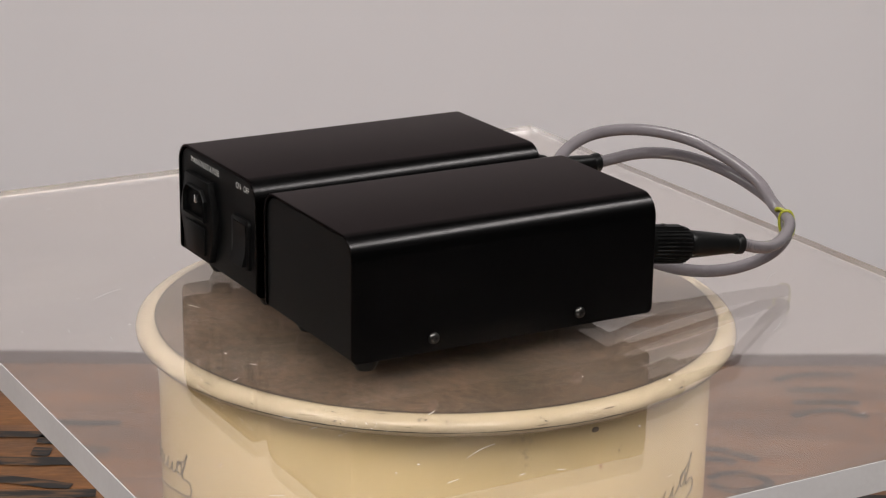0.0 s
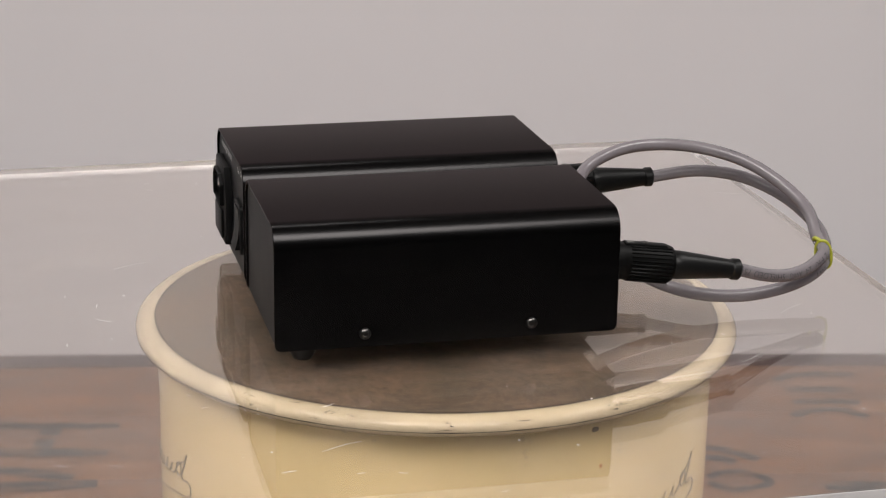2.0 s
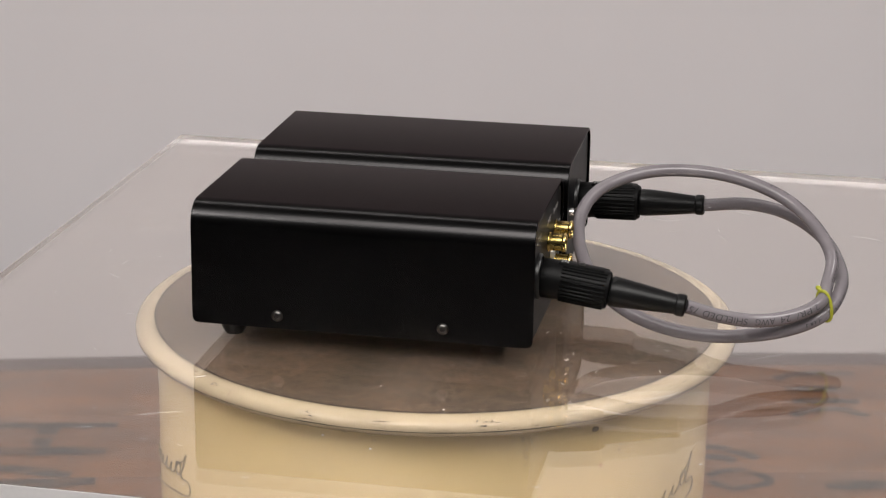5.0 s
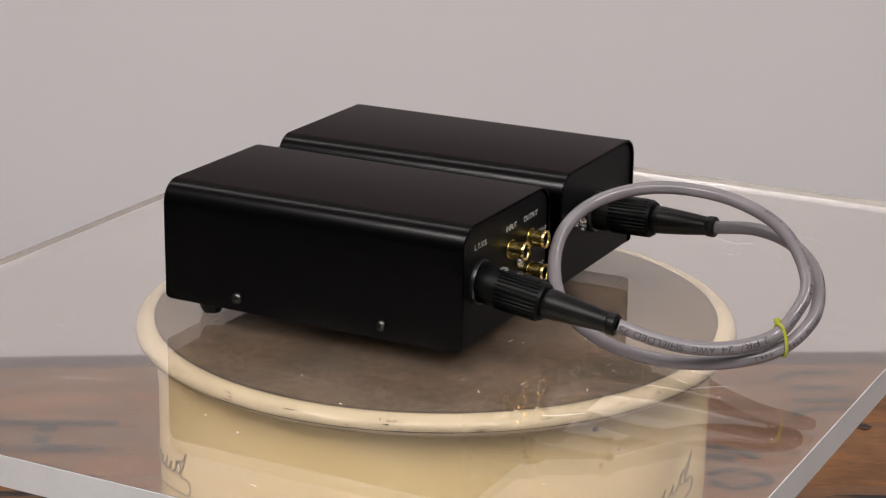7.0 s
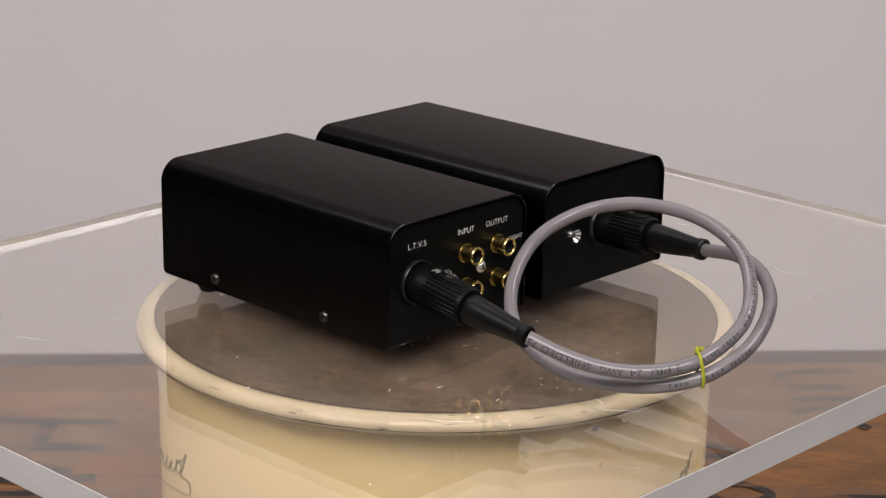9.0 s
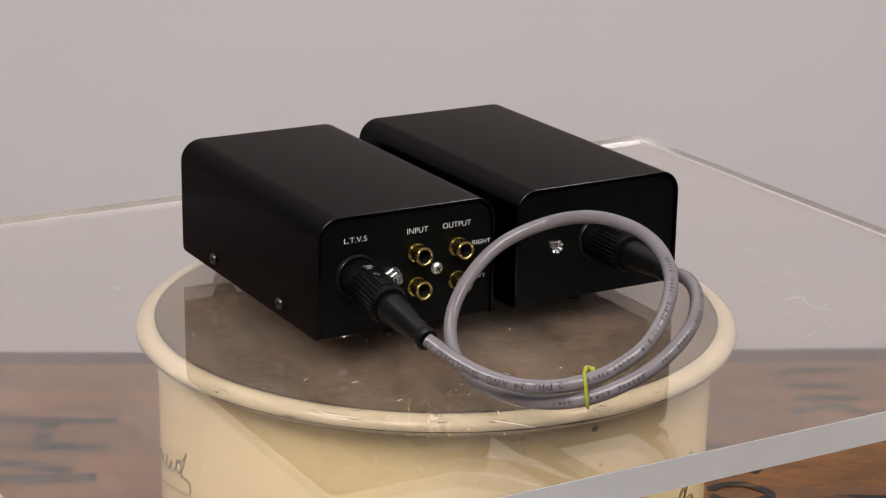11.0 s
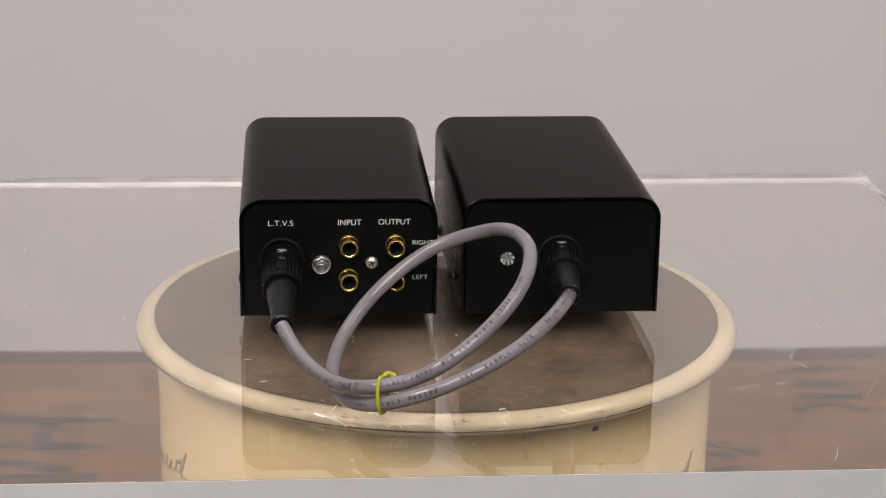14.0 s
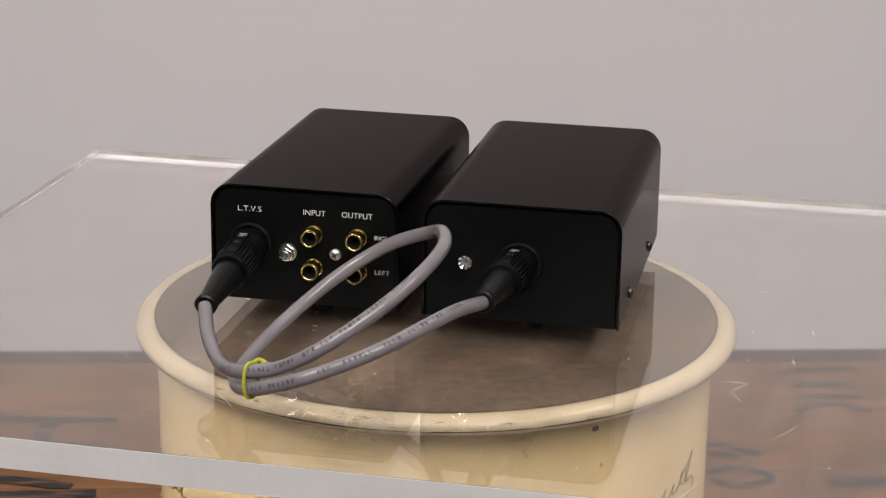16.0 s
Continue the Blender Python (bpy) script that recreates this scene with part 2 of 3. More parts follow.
# ---- the room ----
def room():
    x0, x1, y0, y1, th = -2.6, 2.6, -3.4, 1.22, 0.12
    # Only the north wall shows; other walls and floor are added dark for reflections.
    for name, b, m in (("floor", (x0 - th, x1 + th, y0 - th, y1 + th, -0.1, 0.0), M_FLOOR),
                       ("ceiling", (x0 - th, x1 + th, y0 - th, y1 + th, CEIL, CEIL + 0.1), M_CEIL),
                       ("wall_north", (x0 - th, x1 + th, y1, y1 + th, 0.0, CEIL), M_WALL),
                       ("wall_south", (x0 - th, x1 + th, y0 - th, y0, 0.0, CEIL), M_GREY),
                       ("wall_west", (x0 - th, x0, y0, y1, 0.0, CEIL), M_GREY),
                       ("wall_east", (x1, x1 + th, y0, y1, 0.0, CEIL), M_GREY)):
        tagged(part(name, box(*b), m, smooth=False), "plain " + name.split("_")[0] + " of the mostly unseen room", name.split("_")[0], kind="structure")
    # fixtures added round the assumed lamps, all out of view
    for lx, ly, sx, sy in LIGHTS:
        e = thing("assumed_light", pose(lx, ly, CEIL), "unseen broad ceiling light panel, added to light the scene" if min(sx, sy) > 0.5 else "unseen long ceiling light, added to light the scene", "ceiling light", "ceiling lights")
        part("housing", box(-sx / 2 - 0.02, sx / 2 + 0.02, -sy / 2 - 0.02, sy / 2 + 0.02, -0.04, 0.0, 0.004), M_CEIL, e)
        part("diffuser", box(-sx / 2, sx / 2, -sy / 2, sy / 2, -0.065, -0.0405, 0.006), M_GLOW, e)


# ---- the wooden crate ----
def crate():
    yaw = 2.54
    c = thing("wooden_crate", pose(0, 0, ZC, 0, 0, yaw), "brown plank crate with black stencilled marks on its top", "crate")
    y = -0.321
    widths = [0.146, 0.152, 0.149, 0.150, 0.147, 0.152, 0.150, 0.1302]
    for w in widths:
        part("plank", box(-1.25, 0.95, y + 0.0003, y + w - 0.0003, -0.02, 0.0, 0.0006), M_WOOD, c, at=pose(0, 0, random.uniform(-0.0004, 0.0)))
        y += w
    part("end_batten", box(-1.25, 0.95, y + 0.0006, y + 0.034, -0.03, 0.001, 0.002), M_DARKWOOD, c, "dark end batten")
    part("front_side", box(-1.25, 0.95, -0.341, -0.322, -0.5, -0.0, 0.002), M_WOOD, c)
    part("rear_side", box(-1.25, 0.95, y + 0.017, y + 0.033, -0.5, -0.031, 0.002), M_WOOD, c)
    for sx in (-1.235, 0.935):
        part("end_side", box(sx - 0.009, sx + 0.009, -0.321, y + 0.016, -0.5, -0.0215, 0.002), M_WOOD, c)
    return c


def stencil(c, pts, width, wobble=0.3):
    """A painted stroke with ragged ends along points of the crate's top."""
    p3, _ = spline([(x, y, 0) for x, y in pts], 26)
    inv = c.matrix_basis.inverted()
    bm = bmesh.new()
    prev = None
    for i, p in enumerate(p3):
        d = (p3[min(i + 1, 25)] - p3[max(i - 1, 0)]).normalized()
        s = Vector((-d.y, d.x, 0))
        e = min(1.0, 0.8 + 0.2 * min(i, 25 - i) / 2)
        a, b = (width / 2 * e * (1 + wobble * noise.noise(Vector((p.x * 60, p.y * 60, k * 9)))) for k in (1, 2))
        q = [bm.verts.new(inv @ Vector((*(p + s * a).xy, ZC + 0.0010))), bm.verts.new(inv @ Vector((*(p - s * b).xy, ZC + 0.0010)))]
        if prev:
            bm.faces.new((prev[0], prev[1], q[1], q[0]))
        prev = q
    part("stencil_mark", bm, M_STENCIL, c, "black stencil paint", smooth=False)


# ---- the drum and its turning lid ----
def drum():
    h = ZL - ZC
    d = thing("enamel_drum", pose(-0.0007, 0, ZC), "cream enamelled metal drum with gold script, standing on a crate", "drum")
    r, t = 0.1588, h - 0.0150
    part("body", lathe([(0, 0.002), (r - 0.004, 0.002), (r, 0.006), (r, 0.03), (r + 0.0015, 0.034), (r, 0.038), (r, t - 0.004), (r - 0.0015, t), (r - 0.004, t), (r - 0.004, 0.006), (0, 0.006)], 160), M_CREAM, d)
    part("base_ring", lathe([(r - 0.004, 0.0), (r + 0.003, 0.0), (r + 0.005, 0.003), (r + 0.003, 0.006), (r + 0.0002, 0.0065)], 120), M_CREAM, d)

    def on(a, z, lift=0.0002):
        return Vector(((r + lift) * math.sin(radians(a)), -(r + lift) * math.cos(radians(a)), z + h))

    for turn in (0.0, -121.0, 119.5):
        pts = []
        for k in range(201):                       # a running hand: slanted loops, then a tall stroke
            u = k / 200
            ph = u * 8 * 2 * math.pi
            dz = 0.0036 * math.sin(ph) + 0.0008 * math.sin(ph * 0.5 + 1.0)
            pts.append((30.0 + 27.4 * u + 0.55 * math.cos(ph) + 230 * dz, -0.0885 + 0.0135 * u + dz))
        pts += [(58.6, -0.0700), (60.2, -0.0690), (60.6, -0.0735), (59.2, -0.0768), (58.2, -0.0735), (59.8, -0.0695), (62.2, -0.0655), (63.4, -0.0612),
                (62.3, -0.0680), (61.0, -0.0745), (61.4, -0.0775), (63.0, -0.0765)]
        part("script_mark", tube(spline([on(a + turn, z) for a, z in pts], 520)[0], 0.00054, 6), M_SCRIPT, d, "thin gold-brown script flourish")
        tail = [(63.0, -0.0765), (64.6, -0.0775), (64.9, -0.0825), (63.0, -0.0860), (58.0, -0.0885), (50.0, -0.0935), (42.0, -0.0995), (36.0, -0.105)]
        part("underline_mark", tube(spline([on(a + turn, z) for a, z in tail], 90)[0], 0.00052, 6), M_SCRIPT, d, "thin gold-brown underline")

    def blot(a, z, w, hh, m, name):
        bm = bmesh.new()
        ring = []
        for k in range(14):
            b = 2 * math.pi * k / 14
            f = 1 + 0.45 * noise.noise(Vector((a + math.cos(b), z * 90 + math.sin(b), 3)))
            ring.append(bm.verts.new(on(a + math.degrees(w / r) * math.cos(b) * f, z + hh * math.sin(b) * f, 0.00012)))
        mid = bm.verts.new(on(a, z, 0.00012))
        for k in range(14):
            bm.faces.new((mid, ring[k], ring[(k + 1) % 14]))
        part(name, bm, m, d)

    blot(31.6, -0.0223, 0.0022, 0.0016, M_CHIP, "chip")
    smear = random.Random(21)
    for a0, z0, spread, tall, count in ((17.3, -0.0285, 1.0, 0.0042, 12), (16.2, -0.0220, 1.2, 0.0012, 7), (-9.0, -0.0200, 3.0, 0.0010, 8)):
        for _ in range(count):                     # old smears, broken up
            blot(a0 + smear.gauss(0, spread), z0 + smear.gauss(0, tall), smear.uniform(0.0004, 0.0014), smear.uniform(0.0003, 0.0010), M_FAINT, "stain")
    blot(33.3, -0.0436, 0.0010, 0.0013, M_RUST, "rust_spot")
    blot(37.6, -0.0375, 0.0007, 0.0006, M_CHIP, "chip")
    blot(38.1, -0.0350, 0.0006, 0.0004, M_CHIP, "chip")
    for a, z in ((-47, -0.031), (8, -0.055), (-20, -0.064), (44, -0.052), (-70, -0.045), (24, -0.082)):
        blot(a, z, 0.0004, 0.0004, M_CHIP, "chip")
    return d


RIM = 0.1714


def lid():
    c = thing("turntable_lid", pose(0, 0, ZL), "cream enamel rimmed lid with worn brown disc, turning on a drum", "turntable")
    r = RIM
    prof = [(r - 0.0074 + 0.0074 * math.sin(radians(a)), -0.0095 + 0.0056 * math.cos(radians(a))) for a in range(-29, 182, 10)]
    prof += [(r - 0.0110, -0.0149), (r - 0.0110, -0.0075)]
    part("rim", lathe(prof, 200, close=True), M_RIM, c, "chipped cream enamel rolled rim")
    part("disc", lathe([(0.0, 0.0)] + [((r - 0.0104) * k / 12, -0.0046 * (k / 12) ** 2) for k in range(1, 13)] + [(r - 0.0104, -0.0085), (0, -0.0085)], 160), M_DISC, c, "worn brown disc top")

    rng = random.Random(7)

    def rim_point(a, e, lift=0.00012):
        rr, zz = r - 0.0074 + (0.0074 + lift) * math.sin(radians(e)), -0.0095 + (0.0056 + lift) * math.cos(radians(e))
        return Vector((rr * math.cos(radians(a)), rr * math.sin(radians(a)), zz))

    bm = bmesh.new()                               # dark band along the rim's lower fold, thick and thin
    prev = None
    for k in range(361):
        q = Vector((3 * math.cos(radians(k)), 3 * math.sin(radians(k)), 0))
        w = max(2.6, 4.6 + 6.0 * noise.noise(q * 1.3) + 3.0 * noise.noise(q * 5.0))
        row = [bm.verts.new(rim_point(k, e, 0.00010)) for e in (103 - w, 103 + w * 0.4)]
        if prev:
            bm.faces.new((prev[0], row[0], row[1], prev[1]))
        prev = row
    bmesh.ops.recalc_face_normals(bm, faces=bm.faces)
    part("seam", bm, M_DARKMARK, c, "dark seam under the rim")
    bm = bmesh.new()                               # thin dark line where the disc meets the rim
    prev = None
    for k in range(241):
        q = Vector((2 * math.cos(radians(1.5 * k)), 2 * math.sin(radians(1.5 * k)), 5))
        w = 0.00055 + 0.0005 * noise.noise(q * 3.0)
        row = [bm.verts.new((rr * math.cos(radians(1.5 * k)), rr * math.sin(radians(1.5 * k)), -0.0043)) for rr in (r - 0.0112 - w, r - 0.0108)]
        if prev:
            bm.faces.new((prev[0], row[0], row[1], prev[1]))
        prev = row
    bmesh.ops.recalc_face_normals(bm, faces=bm.faces)
    part("inner_seam", bm, M_DARKMARK, c, "thin dark line inside the rim")
    for k in range(210):
        a, e = rng.uniform(0, 360), rng.choice([rng.uniform(-8, 25), rng.uniform(25, 55), rng.uniform(45, 75), rng.uniform(55, 90), rng.uniform(85, 102)])
        w = rng.choice([0.15, 0.2, 0.25, 0.4, 0.7, 1.2]) * rng.uniform(0.6, 1.3)
        hh = rng.uniform(2.2, 5.0) if w > 0.4 else rng.uniform(3.0, 7.0)
        n = 18 if w > 0.4 else 9
        bm = bmesh.new()
        prev = None
        drift = rng.uniform(-4, 4)
        for j in range(n):                         # a ragged streak along the rim
            u = j / (n - 1)
            aa = a + w * (2 * u - 1)
            ee = e + drift * (u - 0.5) + rng.uniform(-0.6, 0.6)
            t = hh * math.sin(math.pi * (0.04 + 0.92 * u)) * rng.uniform(0.15, 1.2)
            row = [bm.verts.new(rim_point(aa, ee - t)), bm.verts.new(rim_point(aa, ee + t * rng.uniform(0.3, 1.0)))]
            if prev:
                bm.faces.new((prev[0], row[0], row[1], prev[1]))
            prev = row
        bmesh.ops.recalc_face_normals(bm, faces=bm.faces)
        part("chip", bm, rng.choice([M_CHIP, M_CHIP, M_DARKMARK, M_STAIN, M_STAIN, M_STAIN]), c)
    for k in range(26):                            # larger worn places, each a cluster of brown flecks
        a, e = rng.uniform(0, 360), rng.uniform(20, 92)
        bm = bmesh.new()
        for _ in range(rng.randint(5, 12)):
            aa, ee, w, hh = a + rng.gauss(0, 0.8), e + rng.gauss(0, 6), rng.uniform(0.10, 0.55), rng.uniform(0.8, 3.0)
            ring = [bm.verts.new(rim_point(aa + w * math.cos(j * 0.785) * rng.uniform(0.5, 1.2), ee + hh * math.sin(j * 0.785) * rng.uniform(0.5, 1.2))) for j in range(8)]
            bm.faces.new(ring)
        bmesh.ops.recalc_face_normals(bm, faces=bm.faces)
        part("worn_patch", bm, rng.choice([M_CHIP, M_STAIN, M_CHIP]), c)
    for k in range(46):                            # pale scuffs across the disc
        rr, a, turn, L = 0.150 * math.sqrt(rng.random()), rng.uniform(0, 6.283), rng.uniform(0, 6.283), rng.choice([0.006, 0.010, 0.018, 0.03])
        bend, w = rng.uniform(-12, 12), rng.uniform(0.00012, 0.00028)
        bm = bmesh.new()
        prev = None
        for j in range(9):
            u = L * (j / 8 - 0.5)
            x, y = rr * math.cos(a) + u * math.cos(turn) - bend * u * u * math.sin(turn), rr * math.sin(a) + u * math.sin(turn) + bend * u * u * math.cos(turn)
            q = min(1.0, math.hypot(x, y) / (r - 0.0114))
            x, y = (x, y) if q < 1 else (x * 0.95, y * 0.95)
            z = -0.0046 * q * q + 0.0002
            ww = w * math.sin(math.pi * (0.05 + 0.9 * j / 8))
            row = [bm.verts.new((x - ww * math.sin(turn), y + ww * math.cos(turn), z)), bm.verts.new((x + ww * math.sin(turn), y - ww * math.cos(turn), z))]
            if prev:
                bm.faces.new((prev[0], prev[1], row[1], row[0]))
            prev = row
        part("scuff", bm, M_SCUFF, c)
    return c


# ---- the acrylic sheet ----
SX0, SX1, SY0, SY1, SZ0, SZ1 = -0.2557, 0.2600, -0.3070, 0.3182, 0.0003, 0.0152


def thinning(x, y):
    """Cast sheet: its underside rises and falls by some tenths of a millimetre."""
    x, y = x / 0.25, y / 0.25
    return 0.001 * (0.036 * y - 0.121 * x + 0.115 * y * y - 0.067 * x * y - 0.310 * x * x + 0.087 * y ** 3 - 0.188 * x * y * y - 0.150 * x * x * y + 0.185 * x ** 3
                    - 0.045 * y ** 4 + 0.014 * x * y ** 3 - 0.071 * x * x * y * y + 0.113 * x ** 3 * y - 0.120 * x ** 4)


def slab(n=28):
    bm = bmesh.new()
    xs = [SX0 + (SX1 - SX0) * k / n for k in range(n + 1)]
    ys = [SY0 + (SY1 - SY0) * k / n for k in range(n + 1)]
    lo = [[bm.verts.new((x, y, SZ0 + thinning(x, y))) for y in ys] for x in xs]
    hi = [[bm.verts.new((x, y, SZ1)) for y in ys] for x in xs]
    for i in range(n):
        for j in range(n):
            bm.faces.new((lo[i][j], lo[i][j + 1], lo[i + 1][j + 1], lo[i + 1][j]))
            bm.faces.new((hi[i][j], hi[i + 1][j], hi[i + 1][j + 1], hi[i][j + 1]))
        for a, b, c, d in ((lo[i][0], lo[i + 1][0], hi[i + 1][0], hi[i][0]), (lo[i + 1][n], lo[i][n], hi[i][n], hi[i + 1][n]),
                           (lo[0][i + 1], lo[0][i], hi[0][i], hi[0][i + 1]), (lo[n][i], lo[n][i + 1], hi[n][i + 1], hi[n][i])):
            bm.faces.new((a, b, c, d)).material_index = 1
    bmesh.ops.recalc_face_normals(bm, faces=bm.faces)
    return bm


def sheet():
    s = thing("acrylic_sheet", pose(0, 0, ZL, 0, 0, 0.13), "thick clear scratched acrylic sheet with pale strips along its sawn edges", "acrylic sheet")
    p = part("slab", slab(), [M_ACRYLIC, M_CUT], s)
    low, g, w = -0.0006, 0.00006, 0.0004             # pale strips on the sawn edges, painted for light piped through the sheet
    for b in ((SX0 - g - w, SX0 - g, SY0 - g, SY1 + g), (SX1 + g, SX1 + g + w, SY0 - g, SY1 + g), (SX0 - g, SX1 + g, SY0 - g - w, SY0 - g), (SX0 - g, SX1 + g, SY1 + g, SY1 + g + w)):
        part("edge_light_strip", box(*b, low, SZ1 - 0.0002), M_EDGE, s, "thin pale strip painted for light piped to the sawn edge", smooth=False)
    p.visible_shadow = False
    rng = random.Random(11)
    meshes = []
    for k in range(8):
        L, w = (0.004, 0.007, 0.010, 0.016, 0.022, 0.0012, 0.0009, 0.0016)[k], (0.0004, 0.00034, 0.0004, 0.0003, 0.00028, 0.0011, 0.0009, 0.0010)[k]
        bm = bmesh.new()
        prev = None
        for j in range(7):
            u = j / 6
            y = 0.08 * L * math.sin(u * 3 + k)
            ww = w * (0.35 + math.sin(math.pi * u)) / 2
            q = [bm.verts.new((L * (u - 0.5), y + ww, 0)), bm.verts.new((L * (u - 0.5), y - ww, 0)), bm.verts.new((L * (u - 0.5), y, 0.00012))]
            if prev:
                bm.faces.new((prev[0], prev[2], q[2], q[0])), bm.faces.new((prev[2], prev[1], q[1], q[2]))
            prev = q
        me = bpy.data.meshes.new("scratch")
        bm.to_mesh(me)
        bm.free()
        me.materials.append(M_SCRATCH)
        meshes.append(me)
    for k in range(95):
        me = meshes[rng.choice([0, 0, 0, 1, 1, 2, 4, 5, 5, 5, 6, 6, 6, 6, 6, 7])]
        part_of("scratch", me, None, s, smooth=False, at=pose(rng.uniform(SX0 + 0.01, SX1 - 0.01), rng.uniform(SY0 + 0.01, SY1 - 0.01), SZ1 + 0.00003, 0, 0, rng.uniform(0, 360)))
    # deeper scratches and a scuffed patch, from end to end
    for x0, y0, x1, y1, k in ((0.1005, 0.1733, 0.1000, 0.1847, 2), (0.1000, 0.1847, 0.1120, 0.1790, 1), (0.1120, 0.1790, 0.1162, 0.1780, 0), (0.1162, 0.1780, 0.1281, 0.1845, 1),
                              (0.1552, 0.1403, 0.1514, 0.1546, 4), (0.1510, 0.1620, 0.1496, 0.1680, 0), (0.1250, 0.1590, 0.1256, 0.1616, 0), (0.1701, 0.2019, 0.1470, 0.2165, 4), (0.1180, 0.1560, 0.1230, 0.1552, 0)):
        d = Vector((x1 - x0, y1 - y0, 0))
        part_of("scratch", meshes[k], None, s, smooth=False, at=pose((x0 + x1) / 2, (y0 + y1) / 2, SZ1 + 0.00003, 0, 0, math.degrees(math.atan2(d.y, d.x))) @ Matrix.Diagonal((d.length / (0.004, 0.007, 0.010, 0.016, 0.022)[k], 0.8, 1, 1)))
    for cx, cy, n in ((0.115, 0.172, 14), (0.137, -0.057, 6), (0.205, 0.205, 6), (0.245, -0.098, 8), (-0.13, -0.16, 10), (-0.2, 0.09, 8)):
        for _ in range(n):
            part_of("scratch", meshes[rng.choice([0, 5, 6, 6, 7])], None, s, smooth=False, at=pose(min(SX1 - 0.004, cx + rng.gauss(0, 0.010)), cy + rng.gauss(0, 0.010), SZ1 + 0.00003, 0, 0, rng.uniform(0, 360)) @ Matrix.Diagonal((0.6, 0.6, 1, 1)))
    return s


# ---- the two black units ----
X0, X1, ZB, ZT = -0.1103, 0.0723, 0.0265, 0.0924
LEN, HIGH = X1 - X0, ZT - ZB
XR = X1 - 0.0014           # face of the rear panel
XF = X0 + 0.0012           # face of the front panel


def cover(w):
    """Folded steel cover: top and two sides in one, rounded folds, open ends."""
    r, t = 0.0122, 0.0016

    def prof(inset, lift):
        a, b = w / 2 - inset, HIGH - inset
        rr = r - inset
        top = arc(a - rr, b - rr, rr, 0, 90, 8) + arc(-(a - rr), b - rr, rr, 90, 180, 8)
        return [(a, lift)] + top + [(-a, lift)]

    bm = bmesh.new()
    rows = []
    for x, lift in ((X0, 0.0032), (X0 + 0.0005, 0.0016), (X0 + 0.0016, 0.0005), (X0 + 0.0032, 0.0), (X1 - 0.0032, 0.0), (X1 - 0.0016, 0.0005), (X1 - 0.0005, 0.0016), (X1, 0.0032)):
        rows.append(([bm.verts.new((x, y, z)) for y, z in prof(0, lift)], [bm.verts.new((x, y, z)) for y, z in prof(t, lift)]))
    n = len(rows[0][0])
    for (o0, i0), (o1, i1) in zip(rows, rows[1:]):
        for k in range(n - 1):
            bm.faces.new((o0[k], o0[k + 1], o1[k + 1], o1[k])), bm.faces.new((i0[k], i1[k], i1[k + 1], i0[k + 1]))
        bm.faces.new((o0[0], o1[0], i1[0], i0[0])), bm.faces.new((o0[-1], i0[-1], i1[-1], o1[-1]))
    for o, i in (rows[0], rows[-1]):
        for k in range(n - 1):
            bm.faces.new((o[k], i[k], i[k + 1], o[k + 1]))
    bmesh.ops.recalc_face_normals(bm, faces=bm.faces)
    ends = [e for e in bm.edges if len(e.link_faces) == 2 and all(abs(v.co.x - X0) < 1e-6 or abs(v.co.x - X1) < 1e-6 for v in e.verts)
            and abs(e.verts[0].co.x - e.verts[1].co.x) < 1e-6 and e.calc_face_angle(0) > 0.7]
    bmesh.ops.bevel(bm, geom=ends, offset=0.0003, segments=1, affect="EDGES")
    return bm


def panel(w, x_out, x_in):
    """End panel with rounded upper corners, inside the cover."""
    m = 0.0021
    o = rounded(w - 2 * m, HIGH - 0.0032, 0.0101, 8, top_only=True)
    bm = prism(o, 0, abs(x_out - x_in), 0.0004)
    turn = Matrix(((0, 0, 1, 0), (1, 0, 0, 0), (0, 1, 0, 0), (0, 0, 0, 1))) if x_out > x_in else Matrix(((0, 0, -1, 0), (-1, 0, 0, 0), (0, 1, 0, 0), (0, 0, 0, 1)))
    bmesh.ops.transform(bm, matrix=Matrix.Translation((x_in, 0, (HIGH - 0.0032) / 2 + 0.0008)) @ turn, verts=bm.verts)
    return bm


def screw_head():
    """Domed socket-head screw; z is outwards."""
    return lathe([(0.0031, 0.0), (0.0031, 0.0006), (0.0027, 0.0014), (0.0018, 0.0019), (0.0013, 0.0020), (0.0012, 0.0008), (0.0, 0.0008)], 20)


